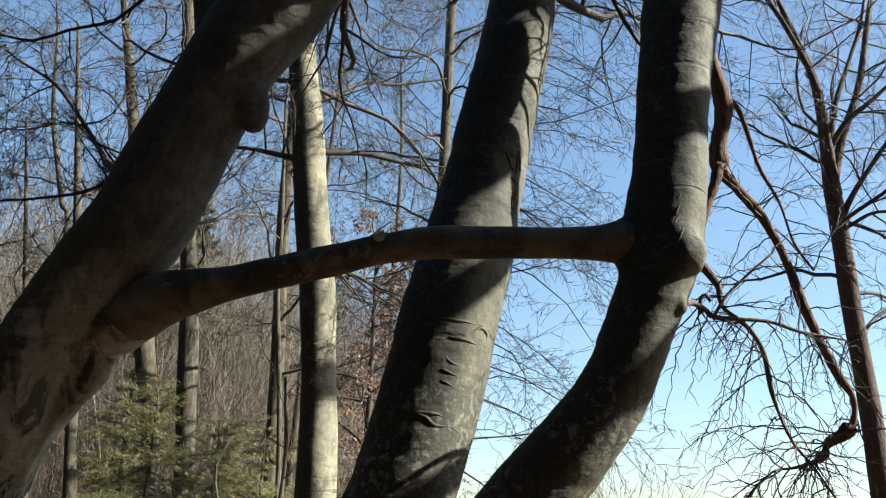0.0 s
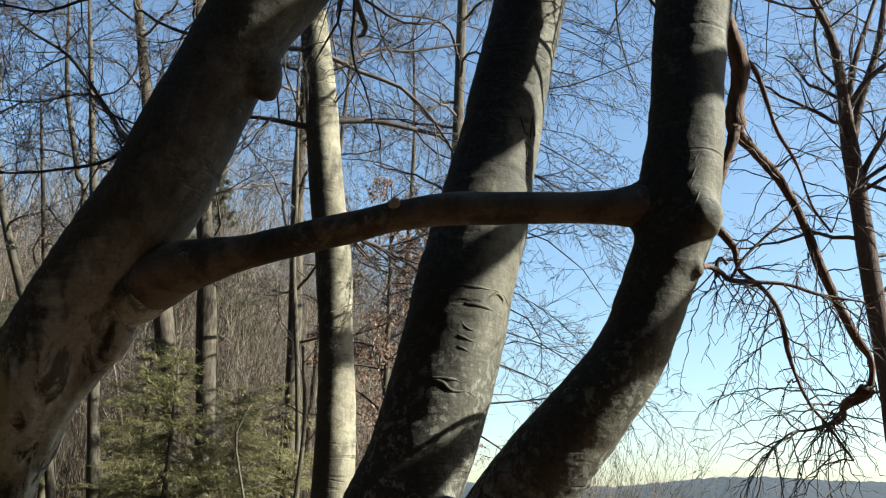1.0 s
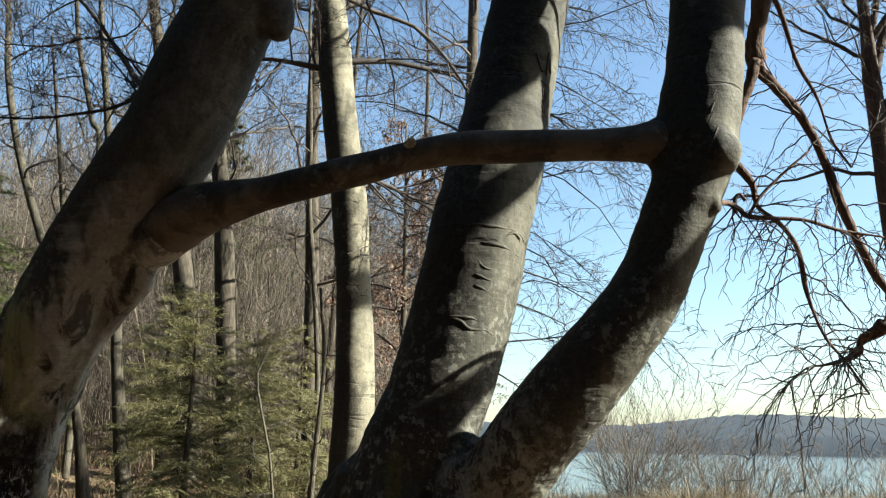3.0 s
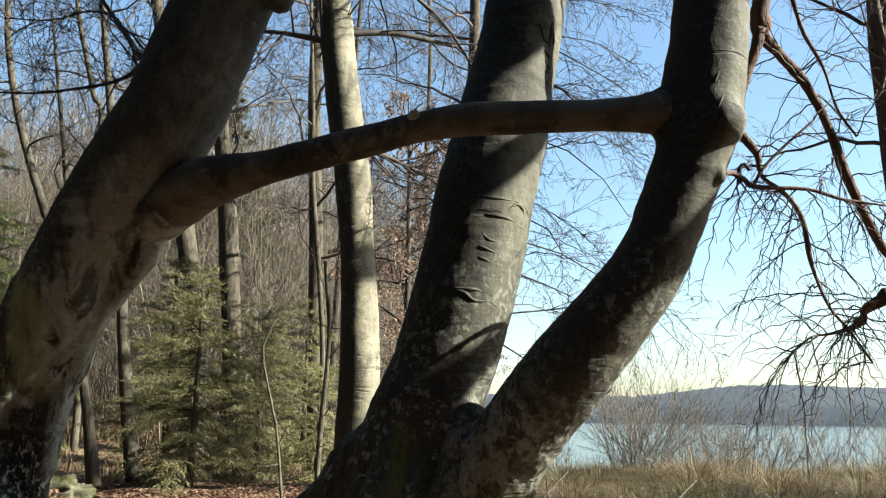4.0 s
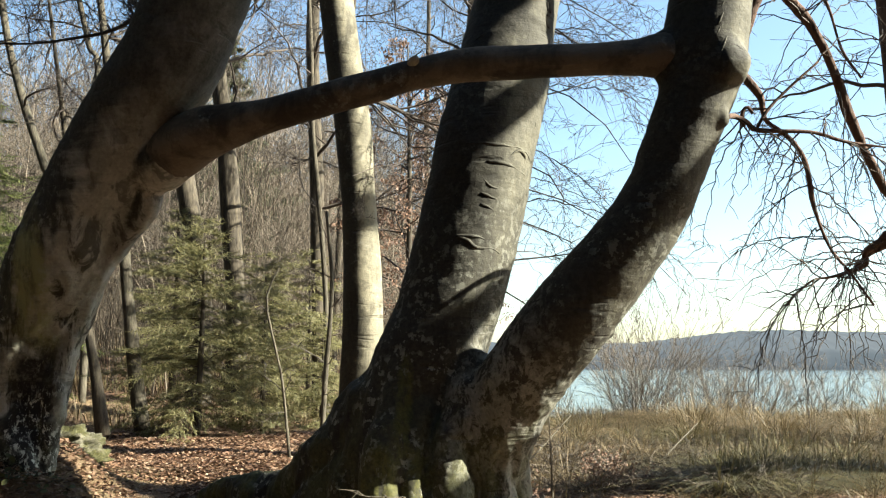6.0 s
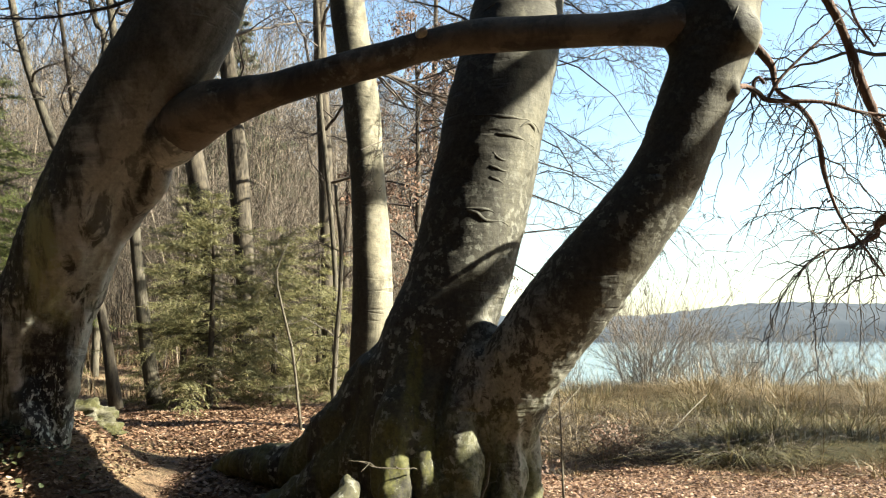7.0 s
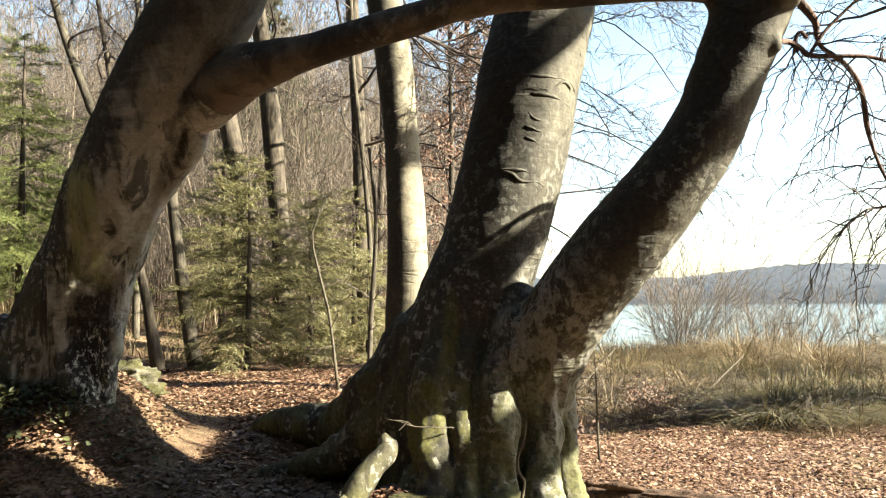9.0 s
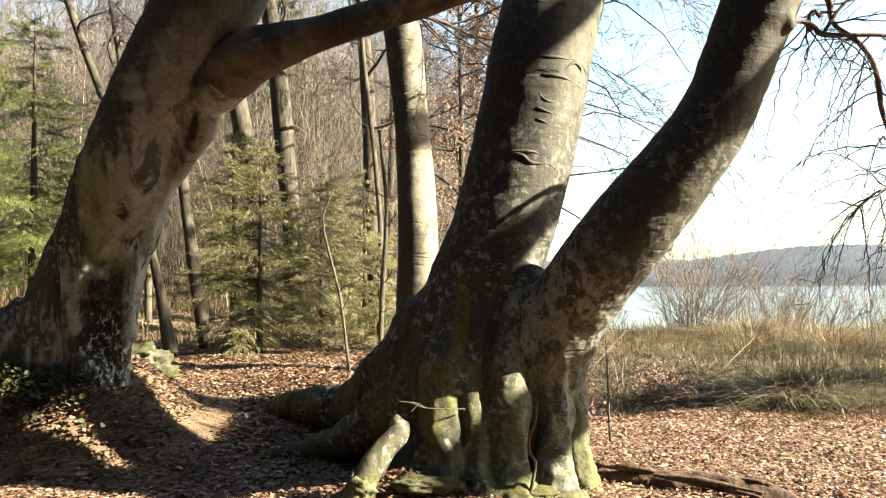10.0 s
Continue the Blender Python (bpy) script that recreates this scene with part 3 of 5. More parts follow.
# ---- the two grown-together beeches ----
def build_main_beech():
    tree = thing("beech_tree", (-0.35, 5.5, 0.0), "grey beech with leaning trunk, curved second stem and mossy roots", "tree")
    mid = [(-0.50, 5.66, -0.30, 0.44), (-0.50, 5.66, 0.30, 0.42), (-0.48, 5.62, 0.71, 0.38), (-0.34, 5.60, 1.22, 0.345), (-0.24, 5.62, 1.48, 0.335), (-0.16, 5.64, 1.74, 0.335),
           (-0.09, 5.66, 2.00, 0.335), (-0.01, 5.70, 2.34, 0.338), (0.06, 5.74, 2.73, 0.335), (0.15, 5.80, 3.12, 0.335), (0.21, 5.88, 3.46, 0.325), (0.31, 5.95, 3.94, 0.300),
           (0.40, 6.02, 4.46, 0.290), (0.51, 6.10, 5.01, 0.285), (0.60, 6.18, 5.60, 0.28), (0.75, 6.35, 6.8, 0.25), (0.9, 6.5, 8.4, 0.2)]
    right = [(-0.04, 5.5, -0.25, 0.26), (-0.03, 5.48, 0.35, 0.24), (0.129, 5.338, 0.912, 0.239), (0.304, 5.191, 1.222, 0.245), (0.54, 5.063, 1.531, 0.249), (0.801, 4.957, 1.853, 0.229), (1.01, 4.905, 2.157, 0.21), (1.143, 4.877, 2.49, 0.203), (1.239, 4.858, 2.748, 0.211), (1.296, 4.858, 2.976, 0.238), (1.334, 4.858, 3.224, 0.237), (1.372, 4.858, 3.5, 0.225), (1.409, 4.877, 3.901, 0.225), (1.467, 4.905, 4.32, 0.234), (1.553, 4.953, 4.786, 0.257), (1.81, 5.144, 5.777, 0.21), (2.191, 5.429, 7.11, 0.143)]
    roots = [limb(c, 0.04, 18, 0.16, 4.0, seed=i) for i, c in enumerate((
        [(-0.42, 5.60, 1.25, 0.20), (-0.66, 5.66, 0.92, 0.24), (-0.95, 5.83, 0.58, 0.25), (-1.25, 6.10, 0.36, 0.19), (-1.55, 6.38, 0.30, 0.15), (-1.82, 6.62, 0.28, 0.10), (-2.06, 6.86, 0.22, 0.07), (-2.3, 7.1, 0.08, 0.04)],
        [(-0.50, 5.50, 0.85, 0.22), (-0.80, 5.60, 0.48, 0.22), (-1.10, 5.75, 0.26, 0.15), (-1.38, 5.83, 0.13, 0.10), (-1.65, 5.88, 0.06, 0.06), (-2.0, 5.95, -0.04, 0.03)],
        [(-0.42, 5.42, 1.45, 0.09), (-0.50, 5.32, 1.05, 0.10), (-0.57, 5.21, 0.68, 0.115), (-0.575, 5.14, 0.42, 0.10), (-0.53, 5.06, 0.16, 0.095), (-0.56, 4.93, 0.0, 0.12), (-0.62, 4.80, -0.12, 0.12)],
        [(-0.30, 5.42, 1.35, 0.06), (-0.35, 5.30, 0.98, 0.075), (-0.385, 5.20, 0.64, 0.085), (-0.36, 5.13, 0.38, 0.066), (-0.345, 5.06, 0.16, 0.07), (-0.29, 4.94, 0.0, 0.09), (-0.27, 4.82, -0.12, 0.09)],
        [(-0.02, 5.42, 1.30, 0.12), (-0.10, 5.30, 0.98, 0.13), (-0.19, 5.20, 0.68, 0.12), (-0.145, 5.14, 0.42, 0.115), (-0.16, 5.06, 0.16, 0.10), (-0.11, 4.94, 0.0, 0.12), (-0.13, 4.82, -0.12, 0.12)],
        [(0.12, 5.40, 1.05, 0.13), (0.07, 5.33, 0.72, 0.12), (0.11, 5.27, 0.45, 0.10), (0.085, 5.18, 0.18, 0.10), (0.13, 5.06, 0.0, 0.11), (0.2, 4.95, -0.12, 0.12)],
        [(0.16, 5.55, 0.9, 0.12), (0.20, 5.50, 0.55, 0.11), (0.22, 5.42, 0.25, 0.10), (0.30, 5.34, -0.1, 0.12)],
        [(-0.25, 5.36, 1.0, 0.05), (-0.275, 5.24, 0.72, 0.055), (-0.27, 5.15, 0.45, 0.045), (-0.255, 5.10, 0.2, 0.04), (-0.22, 5.02, -0.1, 0.06)],
        [(-0.62, 5.20, 0.20, 0.09), (-0.70, 5.05, 0.03, 0.10), (-0.86, 4.92, -0.04, 0.08), (-1.05, 4.85, -0.1, 0.05)]))]
    knots = [lump((1.385, 4.72, 2.91), (0.135, 0.135, 0.14), 0.10, 4, 1), lump((1.385, 4.75, 3.14), (0.11, 0.11, 0.16), 0.25, 7, 9), lump((1.362, 4.746, 2.618), (0.042, 0.05, 0.07), 0.3, 4, 3),
             lump((1.127, 4.851, 3.0), (0.16, 0.15, 0.17), 0.15, 3, 2), lump((0.75, 5.12, 1.44), (0.05, 0.05, 0.05), 0.3, 3, 7)]
    trunk = part("trunk", joined(limb(mid, 0.05, 36, 0.02, 2.0, 0.012, 1), limb(right, 0.05, 32, 0.028, 2.2, 0.012, 8), *roots, *knots), BARK, tree)
    fused(trunk, 0.021, 4)
    gnarl(trunk, 0.35, 1.6, 0.034)
    folds = (((-0.03, 5.55, 2.64), (0.08, 5.55, 2.62), (0.19, 5.55, 2.63), (0.3, 5.55, 2.6), (0.38, 5.55, 2.56)), ((0.04, 5.52, 2.51), (0.15, 5.52, 2.5), (0.26, 5.52, 2.47), (0.36, 5.52, 2.45)),
             ((0.17, 5.5, 2.57), (0.24, 5.5, 2.61), (0.33, 5.5, 2.57), (0.31, 5.5, 2.52), (0.23, 5.5, 2.52), (0.17, 5.5, 2.57)), ((-0.12, 5.45, 2.02), (-0.05, 5.45, 2.03), (0.04, 5.45, 1.99), (0.09, 5.45, 1.94)),
             ((-0.11, 5.45, 2.0), (-0.05, 5.45, 1.97), (0.02, 5.45, 1.96), (0.09, 5.45, 1.94)), ((0.03, 5.45, 2.38), (0.08, 5.45, 2.34), (0.14, 5.45, 2.34)), ((0.01, 5.45, 2.3), (0.07, 5.45, 2.28), (0.13, 5.45, 2.26)),
             ((0.0, 5.45, 2.23), (0.05, 5.45, 2.2), (0.11, 5.45, 2.18)), ((0.48, 5.9, 4.74), (0.57, 5.9, 4.72), (0.72, 5.9, 4.65)), ((0.37, 5.8, 4.32), (0.46, 5.8, 4.29), (0.56, 5.8, 4.28)),
             ((0.29, 5.8, 4.22), (0.37, 5.8, 4.19), (0.46, 5.8, 4.19)), ((0.61, 5.9, 4.4), (0.68, 5.9, 4.36), (0.7, 5.9, 4.26)), ((-0.02, 5.6, 3.41), (0.13, 5.6, 3.46), (0.33, 5.6, 3.43), (0.51, 5.6, 3.39)),
             ((0.34, 5.6, 2.84), (0.39, 5.6, 2.8), (0.45, 5.6, 2.78)), ((1.39, 4.88, 3.32), (1.47, 4.88, 3.27), (1.53, 4.88, 3.14), (1.54, 4.88, 3.04)), ((1.42, 4.88, 3.36), (1.5, 4.88, 3.30), (1.55, 4.88, 3.18)), ((1.36, 4.6, 2.93), (1.41, 4.6, 2.99), (1.47, 4.6, 2.95), (1.46, 4.6, 2.88), (1.41, 4.6, 2.86), (1.39, 4.6, 2.91)),
             ((1.31, 4.6, 2.90), (1.38, 4.6, 3.04), (1.48, 4.6, 3.02), (1.53, 4.6, 2.92), (1.48, 4.6, 2.81), (1.38, 4.6, 2.80)), ((1.30, 4.6, 3.02), (1.36, 4.6, 3.12), (1.45, 4.6, 3.10)), ((1.32, 4.6, 3.10), (1.38, 4.6, 3.21), (1.46, 4.6, 3.2)), ((1.34, 4.6, 3.2), (1.39, 4.6, 3.28), (1.44, 4.6, 3.27)))
    for i, f in enumerate(folds):
        line = snapped(trunk, [(*p[:3], (0.004 + 0.007 * math.sin(math.pi * min(len(f), k + 0.4) / len(f))) * (1.4 if i < 5 else 1.0 if i < 16 else 0.6)) for k, p in enumerate(glide([(*p, 0.01) for p in f], 0.03))], -0.004)
        part("bark_fold", limb(line, 0.015, 8, 0.3, 14, 0, i), BARK, trunk)
    strokes = (((0.42, 5.72, 3.97), (0.45, 5.72, 3.84)), ((0.45, 5.72, 3.84), (0.50, 5.72, 3.85)), ((0.51, 5.72, 3.82), (0.56, 5.72, 4.01)), ((0.56, 5.72, 4.01), (0.60, 5.72, 3.85)), ((0.53, 5.72, 3.89), (0.59, 5.72, 3.90)),
               ((0.46, 5.7, 3.77), (0.57, 5.7, 3.74)), ((0.48, 5.7, 3.72), (0.48, 5.7, 3.65)), ((0.51, 5.7, 3.72), (0.51, 5.7, 3.65)), ((0.54, 5.7, 3.71), (0.54, 5.7, 3.64)), ((0.47, 5.7, 3.62), (0.55, 5.7, 3.62)),
               ((0.48, 5.7, 3.59), (0.48, 5.7, 3.53)), ((0.52, 5.7, 3.59), (0.52, 5.7, 3.53)))
    for a, b in strokes:
        mid_p = tuple((u + v) / 2 for u, v in zip(a, b))
        part("carving", limb(snapped(trunk, [(*a, 0.006), (*mid_p, 0.0095), (*b, 0.006)], 0.001), 0.02, 6, 0.25, 20, 0, a[0]), INK, trunk, "old letters cut into the bark")
    return tree, mid, right


def build_left_beech():
    tree = thing("beech_tree", (-3.65, 6.4, 0.3), "old leaning grey beech, one limb grown into its neighbour", "tree")
    left = [(-3.74, 6.42, -0.1, 0.58), (-3.63, 6.40, 0.55, 0.45), (-3.50, 6.35, 1.00, 0.385), (-3.36, 6.30, 1.33, 0.365), (-3.17, 6.20, 1.67, 0.345), (-2.95, 6.05, 2.07, 0.340),
            (-2.75, 5.95, 2.42, 0.335), (-2.50, 5.80, 2.78, 0.330), (-2.26, 5.66, 3.06, 0.335), (-2.07, 5.56, 3.27, 0.34), (-1.88, 5.45, 3.64, 0.330), (-1.68, 5.35, 4.03, 0.320),
            (-1.46, 5.25, 4.42, 0.320), (-1.16, 5.15, 4.82, 0.330), (-0.8, 5.0, 5.3, 0.29), (-0.3, 4.9, 6.2, 0.22), (0.0, 4.9, 7.4, 0.15)]
    fork = [(-1.5, 5.3, 4.3, 0.22), (-1.62, 5.35, 4.95, 0.22), (-1.75, 5.5, 5.8, 0.18), (-2.0, 5.6, 7.2, 0.12)]
    ridge = [(-2.33, 5.78, 2.72, 0.11), (-2.30, 5.84, 2.46, 0.10), (-2.34, 5.88, 2.30, 0.085), (-2.50, 5.95, 2.12, 0.07), (-2.69, 6.03, 1.89, 0.065), (-2.82, 6.09, 1.65, 0.06), (-2.93, 6.12, 1.38, 0.06), (-2.98, 6.1, 1.06, 0.065), (-3.06, 6.12, 0.72, 0.075), (-3.12, 6.15, 0.42, 0.10)]
    web = [(x - 0.13, y + 0.10, z, r * 0.6 + 0.10) for x, y, z, r in ridge]
    roots = [limb(c, 0.05, 16, 0.12, 3, seed=20 + i) for i, c in enumerate((
        [(-3.80, 6.3, 1.0, 0.22), (-4.12, 6.2, 0.68, 0.22), (-4.5, 6.1, 0.5, 0.18), (-5.0, 6.0, 0.3, 0.1)],
        [(-3.3, 6.15, 0.9, 0.14), (-3.2, 6.05, 0.5, 0.13), (-3.12, 6.0, 0.2, 0.12)]))]
    knots = [limb([(-1.62, 5.34, 4.45, 0.22), (-1.46, 5.29, 4.22, 0.20), (-1.36, 5.27, 4.04, 0.16), (-1.31, 5.27, 3.93, 0.10), (-1.30, 5.28, 3.86, 0.05)], 0.04, 18, 0.08, 3, 0, 4)]
    trunk = part("trunk", joined(limb(left, 0.05, 36, 0.03, 2.0, 0.02, 30), limb(fork, 0.06, 24, 0.03, 2, 0.01, 31), limb(ridge, 0.05, 14, 0.12, 4, 0, 32), limb(web, 0.05, 14, 0.08, 4, 0, 33), limb([(-2.45, 5.90, 2.60, 0.16), (-2.24, 5.78, 2.61, 0.21), (-2.06, 5.66, 2.65, 0.19), (-1.84, 5.505, 2.735, 0.14), (-1.64, 5.43, 2.775, 0.10)], 0.03, 26, 0.04, 3.5, 0, 40), *roots, *knots), BARK_LEFT, tree)
    fused(trunk, 0.023, 5)
    gnarl(trunk, 0.5, 2.6, 0.042)
    cross = [(-2.24, 5.78, 2.61, 0.15), (-2.06, 5.65, 2.66, 0.195), (-1.84, 5.505, 2.735, 0.186), (-1.62, 5.42, 2.775, 0.148), (-1.39, 5.35, 2.81, 0.118), (-1.01, 5.25, 2.88, 0.109), (-0.646, 5.148, 2.94, 0.103), (-0.395, 5.056, 2.979, 0.099), (-0.118, 4.981, 3.006, 0.105), (0.224, 4.888, 2.991, 0.102), (0.549, 4.816, 2.976, 0.097), (0.883, 4.8, 2.98, 0.104), (1.018, 4.819, 2.999, 0.123), (1.2, 4.877, 3.028, 0.144)]
    branch = part("branch", limb(cross, 0.03, 26, 0.05, 3.5, 0, 40), BRANCH, tree, "level limb that joins the neighbouring stem")
    part("knob", joined(limb([(-0.42, 5.06, 3.00, 0.042), (-0.385, 4.97, 3.03, 0.034), (-0.37, 4.92, 3.035, 0.02)], 0.02, 14, 0.1, 6, 0, 2)), CUT, branch, "pale stub of a lost side branch")
    return tree, left


main_tree, MID, RIGHT = build_main_beech()
left_tree, LEFT = build_left_beech()


def crown_of(tree, name, lines, mat=None, label=""):
    return part(name, strands(lines), mat or TWIG, tree, label, kind="stuff")


def build_twisted_limb():
    rng = random.Random(11)
    g = [(1.70, 5.40, 5.30, 0.06), (1.88, 5.55, 5.02, 0.055), (1.94, 5.58, 4.70, 0.054), (2.00, 5.61, 4.35, 0.058), (1.95, 5.64, 3.91, 0.053), (2.08, 5.67, 3.73, 0.038), (2.24, 5.70, 3.55, 0.032),
         (2.38, 5.72, 3.27, 0.034), (2.51, 5.75, 2.88, 0.033), (2.69, 5.78, 2.46, 0.029), (2.80, 5.81, 2.27, 0.023), (2.76, 5.84, 2.07, 0.026), (2.63, 5.87, 1.98, 0.017), (2.53, 5.90, 1.88, 0.011)]
    g2 = [(1.94, 5.60, 3.89, 0.048), (1.88, 5.60, 3.70, 0.040), (1.79, 5.61, 3.48, 0.039), (1.74, 5.61, 3.30, 0.035), (1.77, 5.62, 3.15, 0.027), (1.87, 5.62, 3.00, 0.027), (1.90, 5.62, 2.84, 0.017),
          (2.06, 5.63, 2.71, 0.015), (2.15, 5.63, 2.54, 0.015), (2.19, 5.64, 2.26, 0.013), (2.28, 5.64, 1.99, 0.011), (2.41, 5.65, 1.82, 0.009), (2.54, 5.65, 1.62, 0.007)]
    g3 = [(2.04, 5.65, 4.49, 0.021), (2.16, 5.71, 4.36, 0.019), (2.24, 5.77, 4.16, 0.019), (2.32, 5.83, 3.96, 0.015), (2.46, 5.88, 3.72, 0.012), (2.56, 5.94, 3.44, 0.010), (2.71, 6.00, 3.25, 0.008)]
    g4 = [(1.40, 4.90, 2.62, 0.016), (1.55, 5.2, 2.75, 0.017), (1.72, 5.45, 2.78, 0.018), (1.81, 5.50, 2.74, 0.017), (2.15, 5.52, 2.73, 0.012), (2.38, 5.54, 2.67, 0.010), (2.68, 5.56, 2.63, 0.006)]
    g5 = [(1.81, 5.55, 2.76, 0.013), (1.90, 5.55, 2.90, 0.011), (2.05, 5.55, 3.05, 0.009), (2.23, 5.55, 3.21, 0.006)]
    g6 = [(2.73, 5.85, 2.07, 0.030), (2.60, 5.86, 1.99, 0.020), (2.60, 5.86, 1.91, 0.018), (2.46, 5.86, 1.85, 0.014), (2.35, 5.86, 1.82, 0.011), (2.24, 5.86, 1.80, 0.009), (2.12, 5.86, 1.70, 0.006)]
    hook = [(1.69, 5.42, 2.74, 0.013), (1.68, 5.41, 2.79, 0.012), (1.685, 5.40, 2.84, 0.011), (1.715, 5.40, 2.865, 0.010), (1.745, 5.40, 2.82, 0.009)]
    part("limb", joined(*(limb(c, 0.025, 12, 0.22, 9, 0, i) for i, c in enumerate((g, g2, g3, g4, g5, g6, hook))), lump((2.75, 5.84, 2.08), (0.055, 0.05, 0.05), 0.4, 8, 3), lump((1.96, 5.63, 3.93), (0.06, 0.06, 0.09), 0.3, 6, 5)), RED_BARK, main_tree, "twisted reddish-brown side limb")
    out = []
    for line, count, length, fall, aim in ((g[5:], 26, 0.75, 0.10, (0.1, 0.2, 0.0)), (g2[5:], 26, 0.75, 0.13, (-0.2, 0.1, -0.2)), (g3, 14, 0.9, 0.06, (0.5, 0.2, 0.1)), (g4[1:], 22, 0.85, 0.17, (-0.1, 0.0, -0.5)), (g5, 6, 0.5, 0.05, (0.3, 0.1, 0.2)), (g6[1:], 26, 0.75, 0.16, (-0.4, 0.0, -0.3))):
        l = glide(line, 0.06)
        for k in range(count):
            i = min(len(l) - 1, int(len(l) * (k + rng.random()) / count))
            d = Vector((rng.gauss(0, 0.7) + aim[0], rng.gauss(0, 0.6) + aim[1], rng.gauss(0, 0.5) + aim[2]))
            droop(out, l[i, :3], d, length * rng.uniform(0.45, 1.4), 0.0065, rng, fall)
    for k in range(20):
        f = (k + rng.random()) / 20
        x, y, z = 0.25 + 0.5 * f, 6.1 + 0.3 * f, 1.7 + 5.0 * f
        grow(out, (x - 0.1, y, z), (1.0, rng.uniform(0.2, 1.6), rng.uniform(-0.3, 0.5)), rng.uniform(1.0, 2.3), 0.008, 3, rng, (25, 60), (4, 5, 6), 0.45, 0.16, -0.035)
    for k in range(20):
        f = (k + rng.random()) / 20
        x, y, z = 0.1 + 0.6 * f, 6.2 + 0.4 * f, 1.9 + 4.6 * f
        droop(out, (x, y, z), (1.0, rng.uniform(0.1, 0.9), rng.uniform(-0.1, 0.45)), rng.uniform(1.1, 2.2), 0.0055, rng, 0.045, 2)
    crown_of(main_tree, "twig_spray", out, TWIG, "fine drooping dark twigs")


def build_upper_crowns():
    rng = random.Random(5)
    for tree, tops in ((main_tree, (MID, RIGHT)), (left_tree, (LEFT,))):
        out = []
        for line in tops:
            top = line[-1]
            for k in range(7):
                a = 6.283 * (k + rng.random()) / 7
                grow(out, (top[0], top[1], top[2] - rng.uniform(0, 2.2)), (math.cos(a), math.sin(a), rng.uniform(0.3, 1.2)), rng.uniform(2.5, 4.5), 0.06, 3, rng, kids=(6, 7, 8), ratio=0.5)
        crown_of(tree, "crown", out, TWIG, "bare leafless crown")
    out = []
    l3 = [(-2.1, 5.6, 3.55, 0.0306), (-2.55, 6.1, 3.9, 0.0258), (-2.83, 6.50, 4.22, 0.0218), (-3.01, 6.50, 4.47, 0.0190), (-3.31, 6.50, 4.83, 0.0163), (-3.63, 6.50, 5.03, 0.0116), (-3.85, 6.50, 5.19, 0.0082)]
    l4 = [(-2.1, 5.6, 3.75, 0.0238), (-2.5, 6.1, 3.84, 0.0190), (-2.82, 6.30, 3.79, 0.0150), (-3.12, 6.30, 3.73, 0.0122), (-3.46, 6.30, 3.69, 0.0088), (-3.82, 6.30, 3.70, 0.0075)]
    l5 = [(-1.55, 5.3, 5.45, 0.0204), (-2.0, 5.5, 5.2, 0.0177), (-2.28, 5.55, 5.08, 0.0150), (-2.50, 5.6, 4.90, 0.0143), (-2.83, 5.6, 4.80, 0.0122), (-3.08, 5.6, 4.70, 0.0109), (-3.33, 5.6, 4.74, 0.0088), (-3.9, 5.6, 4.85, 0.0054)]
    l6 = [(-3.0, 6.5, 4.45, 0.0122), (-3.2, 6.5, 4.48, 0.0095), (-3.5, 6.5, 4.4, 0.0075), (-3.9, 6.5, 4.42, 0.0048)]
    for line in (l3, l4, l5, l6):
        out.append(glide(line, 0.1))
        shoots(out, line, 10, 0.8, rng, 2, (6, 6), wander=0.28)
        l = glide(line, 0.08)
        for k in range(18):
            q = l[int(len(l) * (0.15 + 0.85 * (k + rng.random()) / 18)) % len(l)]
            droop(out, q[:3], (rng.gauss(-0.5, 0.7), rng.gauss(0.2, 0.6), rng.gauss(0.1, 0.7)), rng.uniform(0.5, 1.3), 0.005, rng, 0.02, 1)
    crown_of(left_tree, "side_branch_spray", out, TWIG, "thin dark side branches")
    out = []
    for k in range(40):
        droop(out, (-2.36 + rng.gauss(0, 0.03), 5.62 + rng.gauss(0, 0.04), 3.62 + rng.gauss(0, 0.07)), (rng.gauss(-0.8, 0.4), rng.gauss(-0.3, 0.5), rng.gauss(0.3, 0.6)), rng.uniform(0.08, 0.2), 0.004, rng, 0.05, 0)
    crown_of(left_tree, "water_shoots", out, TWIG, "shaggy tuft of dead shoots")


build_twisted_limb()
build_upper_crowns()


